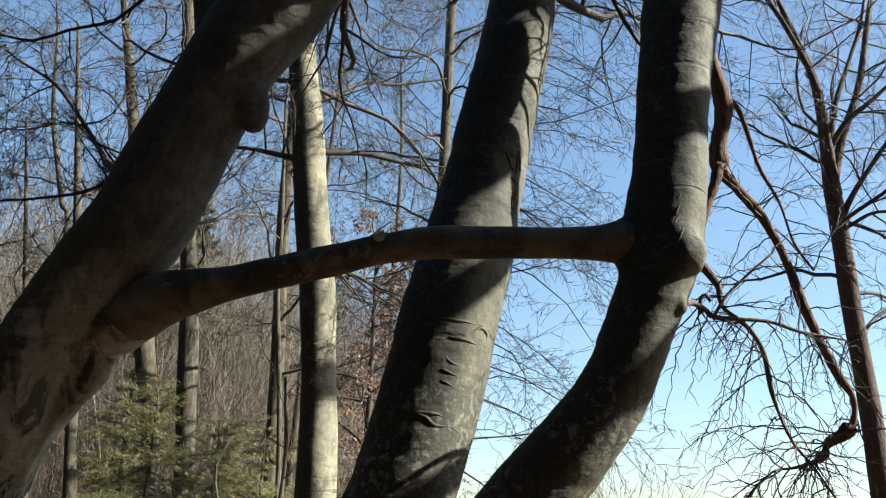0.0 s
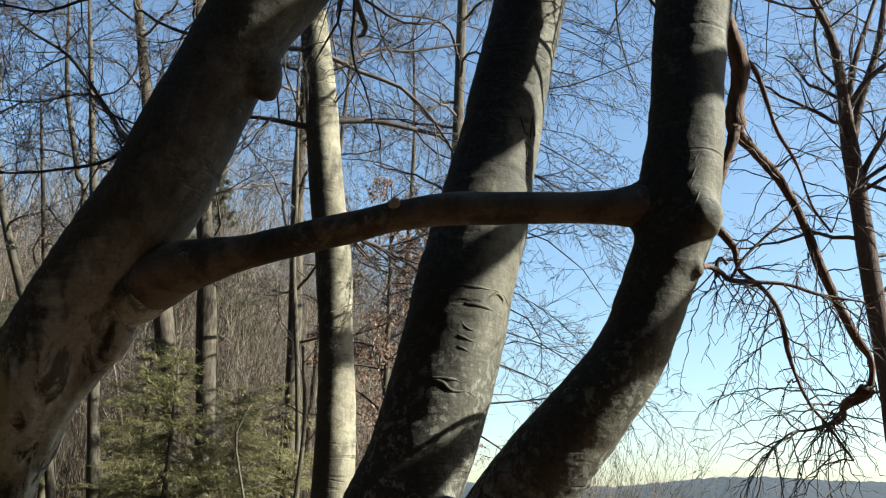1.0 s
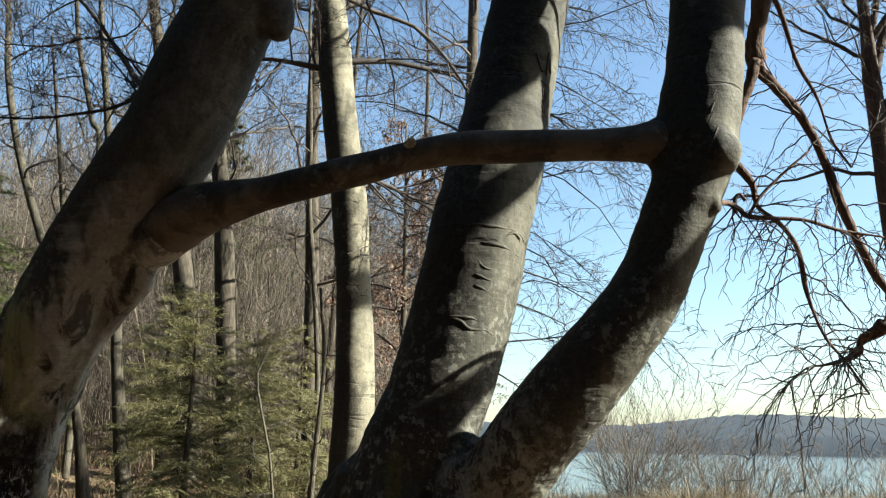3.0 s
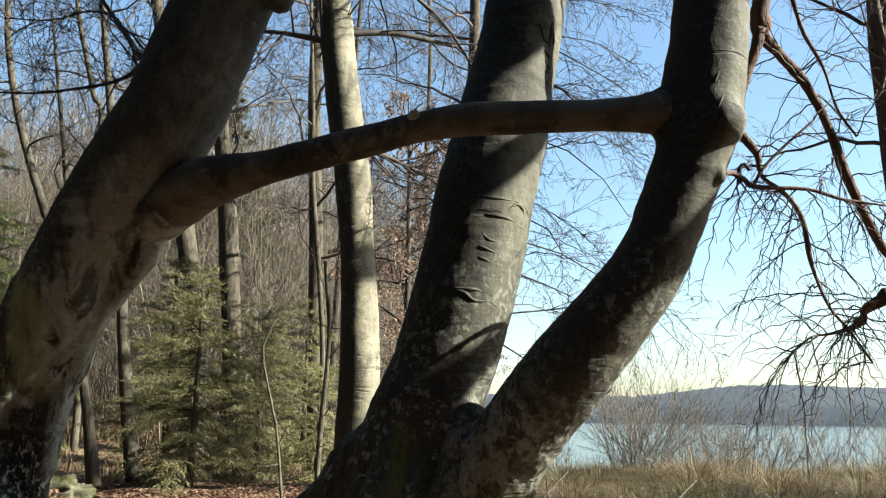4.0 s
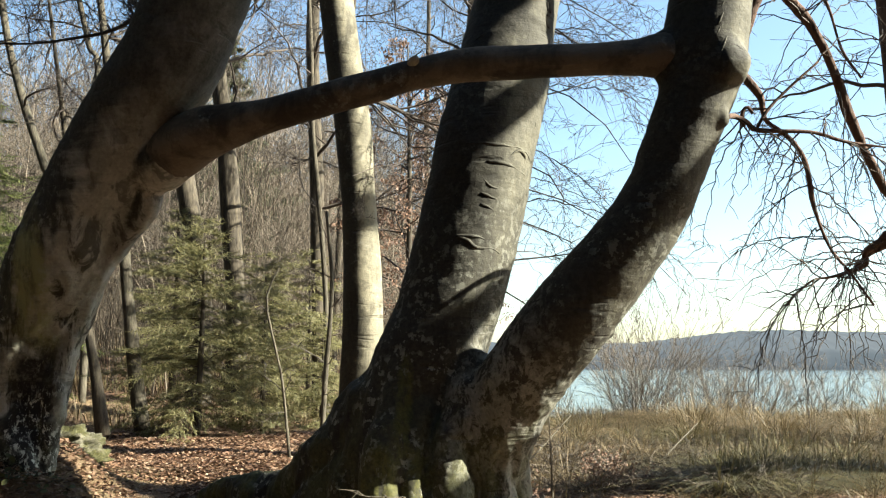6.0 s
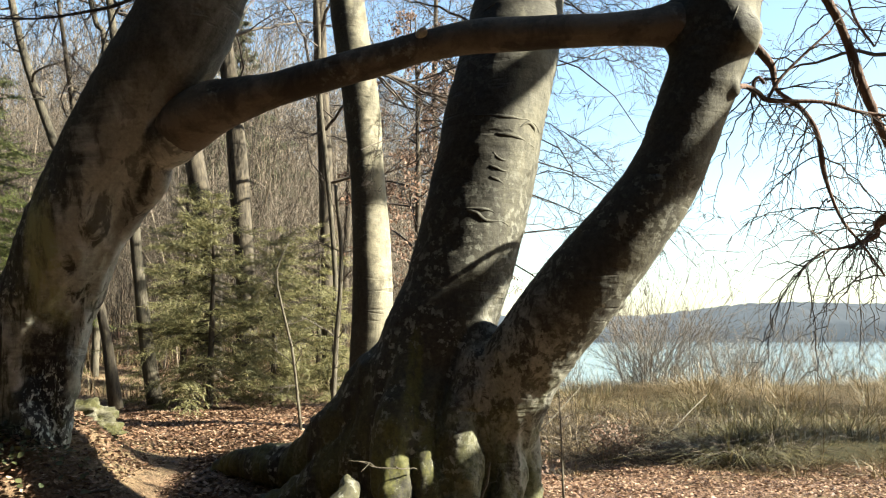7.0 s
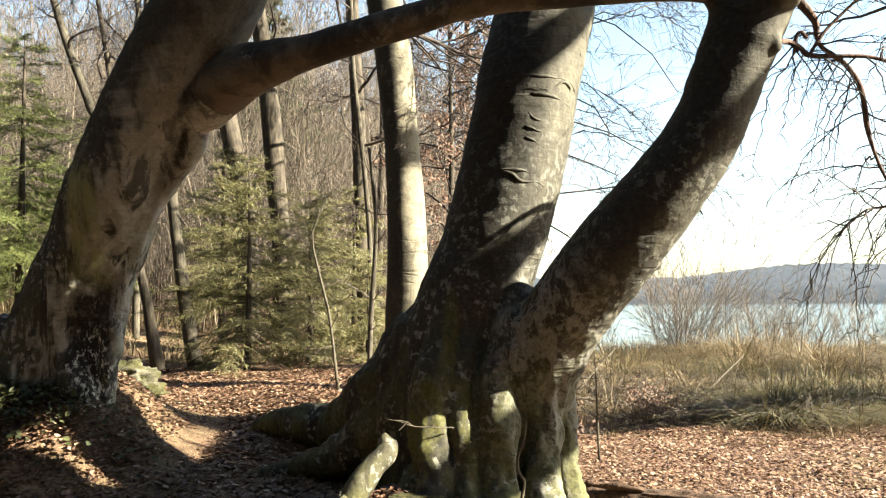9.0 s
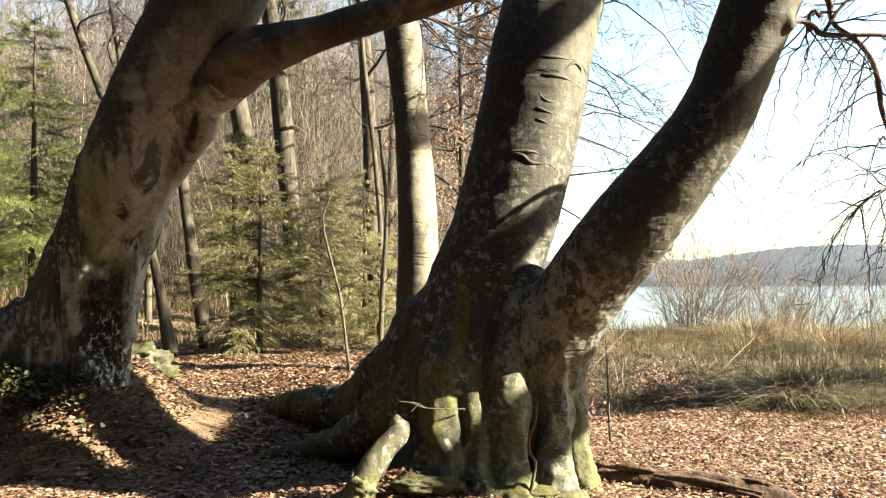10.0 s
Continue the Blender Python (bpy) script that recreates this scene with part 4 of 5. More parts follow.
# ---- the wood behind ----
def forest_tree(name, line, mat, label, rng, top=0.0, limbs=12, first=2.5, reach=2.2, category="tree", group="", sides=14, kids=(5, 6, 7), levels=3, twig=None, spread=(30, 68)):
    """A bare tree: trunk along control points, lengthened to the height top, and a crown."""
    line = [tuple(p) for p in line]
    x0, y0, z0, r0 = line[0]
    foot = float(ground_z(x0, y0)) - 0.05
    if z0 > foot + 0.3:
        line.insert(0, (x0 + 0.02, y0, foot, r0 * 1.25))
    if top > line[-1][2]:
        a, b = line[-2], line[-1]
        lean = ((b[0] - a[0]) / (b[2] - a[2]), (b[1] - a[1]) / (b[2] - a[2]))
        h = top - b[2]
        line.append((b[0] + lean[0] * h * 0.5 + rng.gauss(0, 0.1), b[1] + lean[1] * h * 0.5, b[2] + h * 0.5, b[3] * 0.7))
        line.append((b[0] + lean[0] * h + rng.gauss(0, 0.2), b[1] + lean[1] * h, top, b[3] * 0.3))
    tree = thing(name, (x0, y0, foot), label, category, group)
    part("trunk", limb(line, 0.15, sides, 0.05, 2.5, 0, x0), mat, tree)
    l = glide(line, 0.15)
    out = []
    for k in range(limbs):
        zz = foot + first + (l[-1, 2] - foot - first) * (k + rng.random()) / limbs
        i = int(np.argmin(np.abs(l[:, 2] - zz)))
        a = rng.uniform(0, 6.283)
        grow(out, l[i, :3], (math.cos(a), math.sin(a), rng.uniform(0.0, 0.8)), reach * rng.uniform(0.6, 1.3), max(0.007 if r0 > 0.03 else 0.003, min(0.03, l[i, 3] * 0.35)), levels, rng, spread=spread, kids=kids, thin=0.0018 + 0.00017 * y0)
    if out:
        part("crown", strands(out), twig or TWIG, tree, "bare leafless branches")
    return tree


def build_near_wood():
    rng = random.Random(21)
    bright = forest_tree("beech_tree", [(-1.16, 8.60, 0.3, 0.25), (-1.15, 8.60, 0.78, 0.214), (-1.14, 8.60, 1.51, 0.200), (-1.15, 8.60, 2.08, 0.196), (-1.21, 8.60, 2.94, 0.180), (-1.29, 8.60, 3.75, 0.180),
                                       (-1.39, 8.60, 4.40, 0.180), (-1.56, 8.60, 5.73, 0.172), (-1.67, 8.60, 6.44, 0.161)], BARK_PALE, "straight pale sunlit beech trunk behind the leaning beeches", rng, 13, 16, 5.5, 3.2, sides=26)
    out = []
    for line in ([(-1.60, 8.55, 5.14, 0.04), (-1.94, 8.50, 5.19, 0.027), (-2.25, 8.50, 5.23, 0.021), (-2.49, 8.50, 5.16, 0.015)],
                 [(-1.45, 8.60, 5.25, 0.04), (-0.96, 8.97, 5.43, 0.032), (-0.59, 9.23, 5.47, 0.030), (-0.19, 9.50, 5.49, 0.020)],
                 [(-1.30, 8.60, 4.0, 0.03), (-0.9, 8.8, 3.92, 0.024), (-0.45, 9.1, 3.75, 0.018), (-0.1, 9.3, 3.5, 0.012)],
                 [(-1.57, 8.60, 5.8, 0.04), (-1.28, 9.02, 6.22, 0.030), (-0.99, 9.35, 6.56, 0.024), (-0.67, 9.68, 6.72, 0.018), (-0.03, 10.00, 7.01, 0.015)]):
        out.append(glide(line, 0.1))
        shoots(out, line, 11, 1.2, rng, 3, (5, 5, 6), (0.3, 0.1, 0.1))
    part("side_branch_spray", strands(out), TWIG, bright, "thin crooked side branches", kind="stuff")
    wood = "trees behind the beeches"
    for line, mat, label, top, limbs, first, reach in (
            ([(-3.64, 13.0, 1.83, 0.153), (-3.74, 13.0, 3.03, 0.147), (-3.84, 13.0, 4.09, 0.145), (-3.95, 13.0, 5.00, 0.142), (-4.09, 13.0, 5.93, 0.135), (-4.25, 13.0, 7.08, 0.128)], TRUNK, "tall brown trunk lit from one side among spruces", 14, 12, 5, 2.5),
            ([(-4.84, 15.0, 2.70, 0.179), (-5.01, 15.0, 3.50, 0.170), (-5.22, 15.0, 4.53, 0.162), (-5.42, 15.0, 5.58, 0.144)], TRUNK, "leaning dark trunk with mossy bark", 13, 12, 4, 2.5),
            ([(-4.05, 10.5, 0.43, 0.101), (-4.20, 10.5, 1.30, 0.082), (-4.34, 10.5, 2.26, 0.070), (-4.44, 10.5, 3.11, 0.064)], STEM, "slim pale trunk beside a young spruce", 8, 9, 3.0, 1.6),
            ([(-4.10, 9.5, 0.45, 0.080), (-4.23, 9.5, 1.17, 0.056), (-4.33, 9.5, 1.60, 0.050), (-4.43, 9.5, 2.16, 0.044)], TRUNK, "thin dark leaning trunk near the boulder", 6, 7, 2.5, 1.3),
            ([(-2.34, 13.0, 0.84, 0.126), (-2.42, 13.0, 2.17, 0.111), (-2.46, 13.0, 3.91, 0.105), (-2.56, 13.0, 5.74, 0.103), (-2.58, 13.0, 7.07, 0.100)], TRUNK, "straight dark trunk in the wood", 14, 14, 3, 2.2),
            ([(-2.10, 12.0, 1.79, 0.039), (-2.16, 12.0, 2.74, 0.036), (-2.26, 12.0, 3.71, 0.036), (-2.35, 12.0, 4.54, 0.037), (-2.39, 12.0, 5.57, 0.033), (-2.45, 12.0, 6.62, 0.029)], STEM, "slender pale stem beside a dark trunk", 9, 10, 2, 1.2),
            ([(-6.60, 13.0, 3.73, 0.070), (-6.75, 13.0, 4.27, 0.067), (-7.08, 13.0, 5.10, 0.063), (-7.40, 13.0, 6.04, 0.059), (-7.65, 13.0, 7.10, 0.055), (-7.81, 13.0, 8.30, 0.047)], STEM, "slender curved pale stem leaning over", 10, 9, 4.5, 1.8),
            ([(-6.43, 14.0, 5.79, 0.053), (-6.63, 14.0, 6.61, 0.049), (-6.82, 14.0, 7.33, 0.044), (-7.02, 14.0, 8.07, 0.045), (-7.15, 14.0, 8.83, 0.040)], STEM, "slender leaning stem in the wood", 11, 9, 4.5, 1.8),
            ([(-0.15, 14.0, 4.5, 0.10), (-0.09, 14.0, 6.12, 0.097), (-0.04, 14.0, 7.49, 0.095), (-0.02, 14.0, 8.60, 0.092), (-0.01, 14.0, 9.77, 0.089), (0.01, 14.0, 10.99, 0.086)], TRUNK, "tall slim trunk with many side twigs", 15, 26, 5, 2.4)):
        forest_tree("forest_tree", line, mat, label, rng, top, limbs, first, reach, group=wood)
    for x, y, h, lean in ((-3.0, 18.0, 15, 0.05), (-1.0, 19.0, 13, -0.03), (-10.5, 12.5, 13, 0.12)):
        foot = float(ground_z(x, y))
        forest_tree("forest_tree", [(x, y, foot, 0.09), (x + lean * 2, y, foot + 3, 0.075), (x + lean * 4, y, foot + 6, 0.06)], TRUNK, "bare slim forest tree with a fine twiggy crown", rng, h, 16, 4.0, 3.0, group=wood)
    for line, label in (([(-1.76, 8.2, 0.35, 0.015), (-1.81, 8.2, 0.78, 0.014), (-1.86, 8.2, 1.14, 0.013), (-1.97, 8.2, 1.56, 0.012), (-2.02, 8.2, 1.88, 0.010), (-1.90, 8.2, 2.16, 0.007)], "crooked pale sapling in the leaf litter"),
                        ([(-1.65, 9.3, 0.45, 0.027), (-1.63, 9.3, 1.07, 0.027), (-1.59, 9.3, 1.67, 0.024), (-1.58, 9.3, 2.16, 0.021), (-1.65, 9.3, 2.90, 0.019)], "slim pale sapling behind the beech"),
                        ([(0.58, 6.9, -0.07, 0.010), (0.57, 6.9, 0.3, 0.0075), (0.565, 6.9, 0.60, 0.006), (0.55, 6.9, 0.84, 0.004)], "short dead spruce seedling in dry leaves")):
        forest_tree("sapling", line, STEM, label, rng, 0, 9 if line[0][0] < 0 else 16, 0.4 if line[0][0] < 0 else 0.15, 0.45 if line[0][0] < 0 else 0.2, "sapling", "saplings", 8, (5, 4), 1)
    f = [(5.03, 10.0, 1.43, 0.137), (5.02, 10.0, 2.03, 0.127), (4.99, 10.0, 3.05, 0.121), (4.93, 10.0, 3.99, 0.115), (4.90, 10.0, 4.92, 0.111), (4.86, 10.0, 5.67, 0.100), (4.85, 10.0, 6.46, 0.073), (4.79, 10.0, 7.20, 0.056),
         (4.57, 10.0, 7.96, 0.038), (4.33, 10.0, 8.66, 0.031)]
    tree = forest_tree("lakeside_tree", f, BROWN_BARK, "slim reddish-brown tree on the lake bank with a forked crown", rng, 11, 18, 3.6, 2.4, spread=(25, 60))
    f2 = [(4.86, 10.0, 5.67, 0.078), (5.06, 10.0, 6.31, 0.054), (5.38, 10.0, 7.13, 0.045), (5.61, 10.0, 8.09, 0.038), (5.84, 10.0, 9.00, 0.031)]
    part("fork", limb(f2, 0.1, 10, 0.05, 3, 0, 3), BROWN_BARK, tree)
    arms = ([(4.93, 10.0, 5.55, 0.06), (4.88, 9.95, 5.81, 0.058), (4.80, 9.9, 6.6, 0.048), (4.70, 9.85, 7.17, 0.042), (4.41, 9.8, 7.84, 0.032), (4.14, 9.8, 8.39, 0.026), (3.8, 9.8, 9.2, 0.014)],
            [(4.89, 10.0, 5.95, 0.05), (4.95, 10.1, 6.27, 0.044), (5.15, 10.2, 6.97, 0.038), (5.48, 10.3, 7.74, 0.030), (5.69, 10.3, 8.30, 0.024), (5.9, 10.3, 9.2, 0.012)],
            [(4.90, 10.0, 6.20, 0.04), (5.10, 9.9, 6.53, 0.034), (5.36, 9.8, 6.75, 0.028), (5.73, 9.7, 7.07, 0.022), (6.4, 9.6, 7.5, 0.012)],
            [(4.93, 10.0, 5.10, 0.04), (4.99, 9.95, 5.37, 0.036), (5.24, 9.9, 5.78, 0.030), (5.63, 9.8, 6.33, 0.024), (6.2, 9.7, 7.0, 0.013)],
            [(4.93, 10.0, 5.08, 0.026), (5.21, 9.8, 5.24, 0.022), (5.49, 9.7, 5.25, 0.018), (6.0, 9.6, 5.35, 0.010)])
    for i, arm in enumerate(arms):
        part("arm", limb(arm, 0.06, 9, 0.12, 5, 0, i), BROWN_BARK, tree)
    out = []
    shoots(out, f2, 12, 1.5, rng, 2, (6, 7), (0, 0, 0.2))
    for arm in arms:
        shoots(out, arm[1:], 9, 1.4, rng, 2, (6, 8), (0, 0, 0.1), wander=0.26)
    part("fork_spray", strands(out), TWIG, tree, kind="stuff")


build_near_wood()


def spruce(at, height, width, mat, rng, label, whorls=22, group="spruces", dense=1.0, lowest=0.1):
    x, y = at
    foot = float(ground_z(x, y))
    tree = thing("spruce_tree", (x, y, foot), label, "spruce", group)
    part("trunk", limb([(x, y, foot - 0.1, 0.012 * height + 0.015), (x + 0.02, y, foot + height * 0.5, 0.008 * height + 0.008), (x, y, foot + height, 0.004)], 0.1, 8, 0.05), TRUNK, tree)
    lines, c, ax, sd, ln = [], [], [], [], []
    for w in range(whorls):
        f = lowest + (1 - lowest) * (w + 1.3 * rng.random()) / (whorls + 0.4)
        reach = width * 0.5 * (1 - f) ** 0.75 * min(1.0, 0.6 + 1.2 * (f - lowest)) * rng.uniform(0.5, 1.3) + 0.06
        for k in range(5):
            a = rng.uniform(0, 6.283)
            d = Vector((math.cos(a), math.sin(a), 0.45 * (f - 0.45) + rng.gauss(0, 0.26)))
            L = reach * rng.uniform(0.4, 1.25)
            n = 6
            pts = [Vector((x, y, foot + height * f)) + d * L * (i / (n - 1)) + Vector((0, 0, -0.30 * L * (i / (n - 1)) ** 1.3 + 0.14 * L * (i / (n - 1)) ** 3)) for i in range(n)]
            lines.append(np.array([(*p, max(0.002, 0.006 * (1 - i / n))) for i, p in enumerate(pts)]))
            side = Vector((-d.y, d.x, 0))
            count = int((8 + 36 * L) * dense)
            for j in range(count):
                u = 0.15 + 0.85 * j / count
                i = min(n - 2, int(u * (n - 1)))
                q = pts[i].lerp(pts[i + 1], u * (n - 1) - i)
                e = (d * rng.uniform(0.5, 1.0) + side * rng.choice((-1, 1)) * rng.uniform(0.3, 1) + Vector((0, 0, rng.uniform(-0.5, 0.15)))).normalized()
                tl = (0.09 + 0.34 * L * (1 - 0.7 * u)) * rng.uniform(0.5, 1.3)
                for s in range(max(3, int(tl / 0.022))):
                    p = q + e * tl * (s + rng.random()) / max(3, int(tl / 0.022))
                    nd = (e + Vector((rng.gauss(0, 0.6), rng.gauss(0, 0.6), rng.gauss(-0.1, 0.6)))).normalized()
                    c.append(p)
                    ax.append(nd)
                    sd.append(nd.orthogonal().normalized())
                    ln.append(rng.uniform(0.045, 0.085))
    part("branchwork", strands(lines), TRUNK, tree, "thin brown branches", kind="stuff")
    ln = np.array(ln) * (1.0 if height < 5 else 1.7 if height < 8 else 3.2)
    part("needles", quads_from(np.array([tuple(v) for v in c]), np.array([tuple(v) for v in ax]), np.array([tuple(v) for v in sd]), ln, ln * 0.10, 0.2), mat, tree, "dense green needles", kind="stuff")
    return tree


def build_spruces():
    rng = random.Random(31)
    spruce((-3.45, 10.7), 2.75, 3.1, NEEDLE, rng, "young spruce, sunlit yellowish-green, at the wood's edge", 26, dense=1.05, lowest=0.12)
    spruce((-2.8, 11.3), 2.3, 2.8, NEEDLE, rng, "small young spruce, yellowish-green", 24, dense=1.05, lowest=0.1)
    spruce((-2.08, 11.6), 1.35, 1.2, NEEDLE, rng, "low olive spruce seedling in the shade", 14)
    spruce((-2.5, 12.8), 2.5, 2.0, NEEDLE, rng, "slender young spruce among bare stems", 20, lowest=0.15)
    spruce((-4.6, 13.0), 3.2, 2.6, NEEDLE, rng, "young spruce behind another, dull green", 24, lowest=0.2)
    spruce((-7.6, 26.0), 9.6, 5.4, NEEDLE_DARK, rng, "tall dark pointed spruce above the wood", 40, dense=1.0)
    spruce((-8.0, 13.2), 4.9, 4.4, NEEDLE_GREEN, rng, "broad green spruce on the slope", 32, dense=0.85)
    spruce((-11.0, 16.5), 6.0, 3.6, NEEDLE_GREEN, rng, "dark green spruce on the slope", 24, dense=0.4)


build_spruces()


def leafy(out_tips, rng, size, per=3):
    c, ax, sd = [], [], []
    for p, d in out_tips:
        for k in range(per):
            v = Vector((rng.gauss(0, 1), rng.gauss(0, 1), rng.gauss(-0.6, 0.8))).normalized()
            c.append(tuple(p + Vector((rng.gauss(0, 0.04), rng.gauss(0, 0.04), rng.gauss(-0.03, 0.03)))))
            ax.append(tuple(v))
            sd.append(tuple(v.orthogonal().normalized()))
    ln = np.array([size * rng.uniform(0.7, 1.2) for _ in c])
    return quads_from(np.array(c), np.array(ax), np.array(sd), ln, ln * 0.55, 0.15)


def build_russet():
    rng = random.Random(41)
    for x, y, h, label, cnt in ((-1.15, 14.0, 6.2, "young beech still holding russet dry leaves", 26), (-0.75, 16.0, 6.0, "young beech with sparse russet leaves", 22)):
        foot = float(ground_z(x, y))
        tree = thing("young_beech", (x, y, foot), label, "tree", "young beeches in dry leaf")
        line = [(x, y, foot - 0.1, 0.06), (x + 0.05, y, foot + h * 0.5, 0.045), (x, y, foot + h, 0.01)]
        part("trunk", limb(line, 0.15, 8, 0.05), TRUNK, tree)
        out, tips = [], []
        for k in range(cnt):
            f = 0.25 + 0.7 * (k + rng.random()) / cnt
            a = rng.uniform(0, 6.283)
            grow(out, (x, y, foot + h * f), (math.cos(a), math.sin(a), rng.uniform(0.2, 0.8)), 1.5 * (1.15 - f) + 0.3, 0.02, 2, rng, kids=(4, 5), tips=tips)
        part("crown", strands(out), TWIG, tree, "thin dark branches")
        part("dry_leaves", leafy(tips, rng, 0.058, 6), RUSSET, tree, "curled russet leaves")
    for x, y, s in ((1.42, 9.2, 0.42), (1.2, 9.0, 0.3), (0.35, 7.4, 0.28)):
        foot = float(ground_z(x, y))
        tree = thing("beech_seedling", (x, y, foot), "knee-high beech seedling with orange-brown dry leaves", "seedling", "seedlings")
        out, tips = [], []
        for k in range(7):
            grow(out, (x + rng.gauss(0, 0.1), y + rng.gauss(0, 0.1), foot), (rng.gauss(0, 0.4), rng.gauss(0, 0.4), 1), s * rng.uniform(0.7, 1.3), 0.006, 1, rng, kids=(6, 5), tips=tips)
        part("twig_spray", strands(out), TWIG, tree, kind="stuff")
        part("dry_leaves", leafy(tips, rng, 0.036, 4), RUSSET, tree, kind="stuff")


build_russet()


def build_shrubs():
    rng = random.Random(51)
    for x, y, h, n in ((3.1, 17.2, 2.9, 54), (4.9, 17.6, 1.9, 40), (5.9, 18.4, 1.7, 30), (7.2, 18.8, 1.5, 26), (8.6, 18.5, 1.5, 22), (4.0, 19.4, 1.7, 22), (1.6, 20.5, 1.6, 20), (0.9, 21.5, 1.6, 16)):
        foot = float(ground_z(x, y))
        bush = thing("willow_shrub", (x, y, foot), "bare many-stemmed willow shrub on the lake bank", "shrub", "shrubs on the bank")
        for k in range(n):
            a = rng.uniform(0, 6.283)
            out = []
            grow(out, (x + rng.gauss(0, 0.25), y + rng.gauss(0, 0.25), foot - 0.05), (0.62 * math.cos(a), 0.62 * math.sin(a), 1), h * rng.uniform(0.45, 1.1), 0.0095, 2, rng, (14, 45), (6, 8), 0.42, 0.10, 0.02, thin=0.0034)
            part("stem", strands(out), SHRUB_TWIG, bush)


build_shrubs()


def build_far_wood():
    """Thin trees and brush without number behind the near ones."""
    rng = random.Random(61)
    trunks, twigs, brush = [], [], []
    for k in range(130):
        y = 17 + 32 * rng.random() ** 1.2
        x = rng.uniform(-0.72 * y - 1, -0.03 * y - 0.4)
        foot = float(ground_z(x, y)) - 0.1
        h = min(rng.choice((3.5, 5.0, 6.0, 7.0, 8.0, 10.0)) * rng.uniform(0.8, 1.2), 0.36 * y) * (0.65 if x > -0.15 * y else 1.0)
        r = h * rng.choice((0.0022, 0.003, 0.004, 0.006))
        lean = (rng.gauss(0, 0.05), rng.gauss(0, 0.05))
        line = np.array([(x + lean[0] * h * f + 0.08 * math.sin(5 * f + k), y + lean[1] * h * f, foot + h * f, r * (1 - 0.85 * f)) for f in np.linspace(0, 1, 9)])
        trunks.append(line)
        for j in range(9):
            f = rng.uniform(0.1, 1)
            a = rng.uniform(0, 6.283)
            grow(twigs, line[min(8, int(f * 8)), :3], (math.cos(a), math.sin(a), rng.uniform(0.3, 1.2)), h * 0.17 * rng.uniform(0.6, 1.4) * (1.2 - 0.6 * f), 0.010, 2, rng, (25, 60), (3, 5), 0.6, thin=0.0025 + 0.00010 * y)
    for k in range(5200):
        y = 15.5 + 34 * rng.random() ** 0.9
        x = rng.uniform(-0.70 * y - 1, -0.02 * y - 0.3)
        h = y * rng.uniform(0.07, 0.38) * (0.5 + 0.5 * min(1.0, max(0.0, -x / (0.25 * y))))
        d = (rng.gauss(0, 0.16), rng.gauss(0, 0.16), 1)
        grow(brush, (x, y, float(ground_z(x, y)) - 0.1), d, h, 0.004 + 0.0016 * h, 1, rng, (20, 70), (8,), 0.36, 0.17, 0.05, seg=0.9, thin=0.003 + 0.00016 * y)
    wood = thing("far_wood", (-8, 30, 0), "bare brown thicket of thin trees in winter", "wood", kind="stuff")
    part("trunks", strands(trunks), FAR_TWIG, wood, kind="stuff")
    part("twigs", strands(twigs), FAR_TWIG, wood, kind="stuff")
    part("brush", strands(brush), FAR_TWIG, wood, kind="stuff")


build_far_wood()


def build_light_blocker():
    """Unseen dark boughs added behind and beside the view to block sky and sun."""
    r = np.random.default_rng(13)
    n, m = 30000, 17000
    az = np.radians(r.uniform(120, 324, n))
    rad = np.where(np.degrees(az) > 295, r.uniform(13, 20, n), r.uniform(8, 17, n))
    c = np.stack((np.sin(az) * rad, np.cos(az) * rad, 16 * r.random(n) ** 0.95), axis=1)
    side = np.stack((r.uniform(5, 15, m), r.uniform(-16, 1.1, m), 0.3 + 14 * r.random(m)), axis=1)
    c = np.concatenate((c, side))
    n = n + m
    t = unit(r.normal(0, 1, (n, 3)) * np.array([[1, 1, 0.5]]))
    s = unit(np.cross(t, r.normal(0, 1, (n, 3))))
    ln = r.uniform(0.6, 1.1, n)
    wood = thing("light_blocker", (0, -12, 0), "unseen dark boughs added to block sky and sun light", "wood", kind="stuff")
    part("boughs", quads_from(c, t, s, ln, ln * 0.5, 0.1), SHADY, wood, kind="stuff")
    lines = []
    for k in range(90):
        x, y = (r.uniform(5, 14), r.uniform(-11, 1.5)) if k < 20 else (lambda a, d: (math.sin(a) * d, math.cos(a) * d))(math.radians(r.uniform(120, 302)), r.uniform(9, 16))
        lines.append(np.array([(x, y, -0.3, 0.2), (x, y, 5, 0.16), (x, y, 10, 0.1), (x, y, 15, 0.03)]))
    part("trunks", strands(lines), TRUNK, wood, kind="stuff")


build_light_blocker()


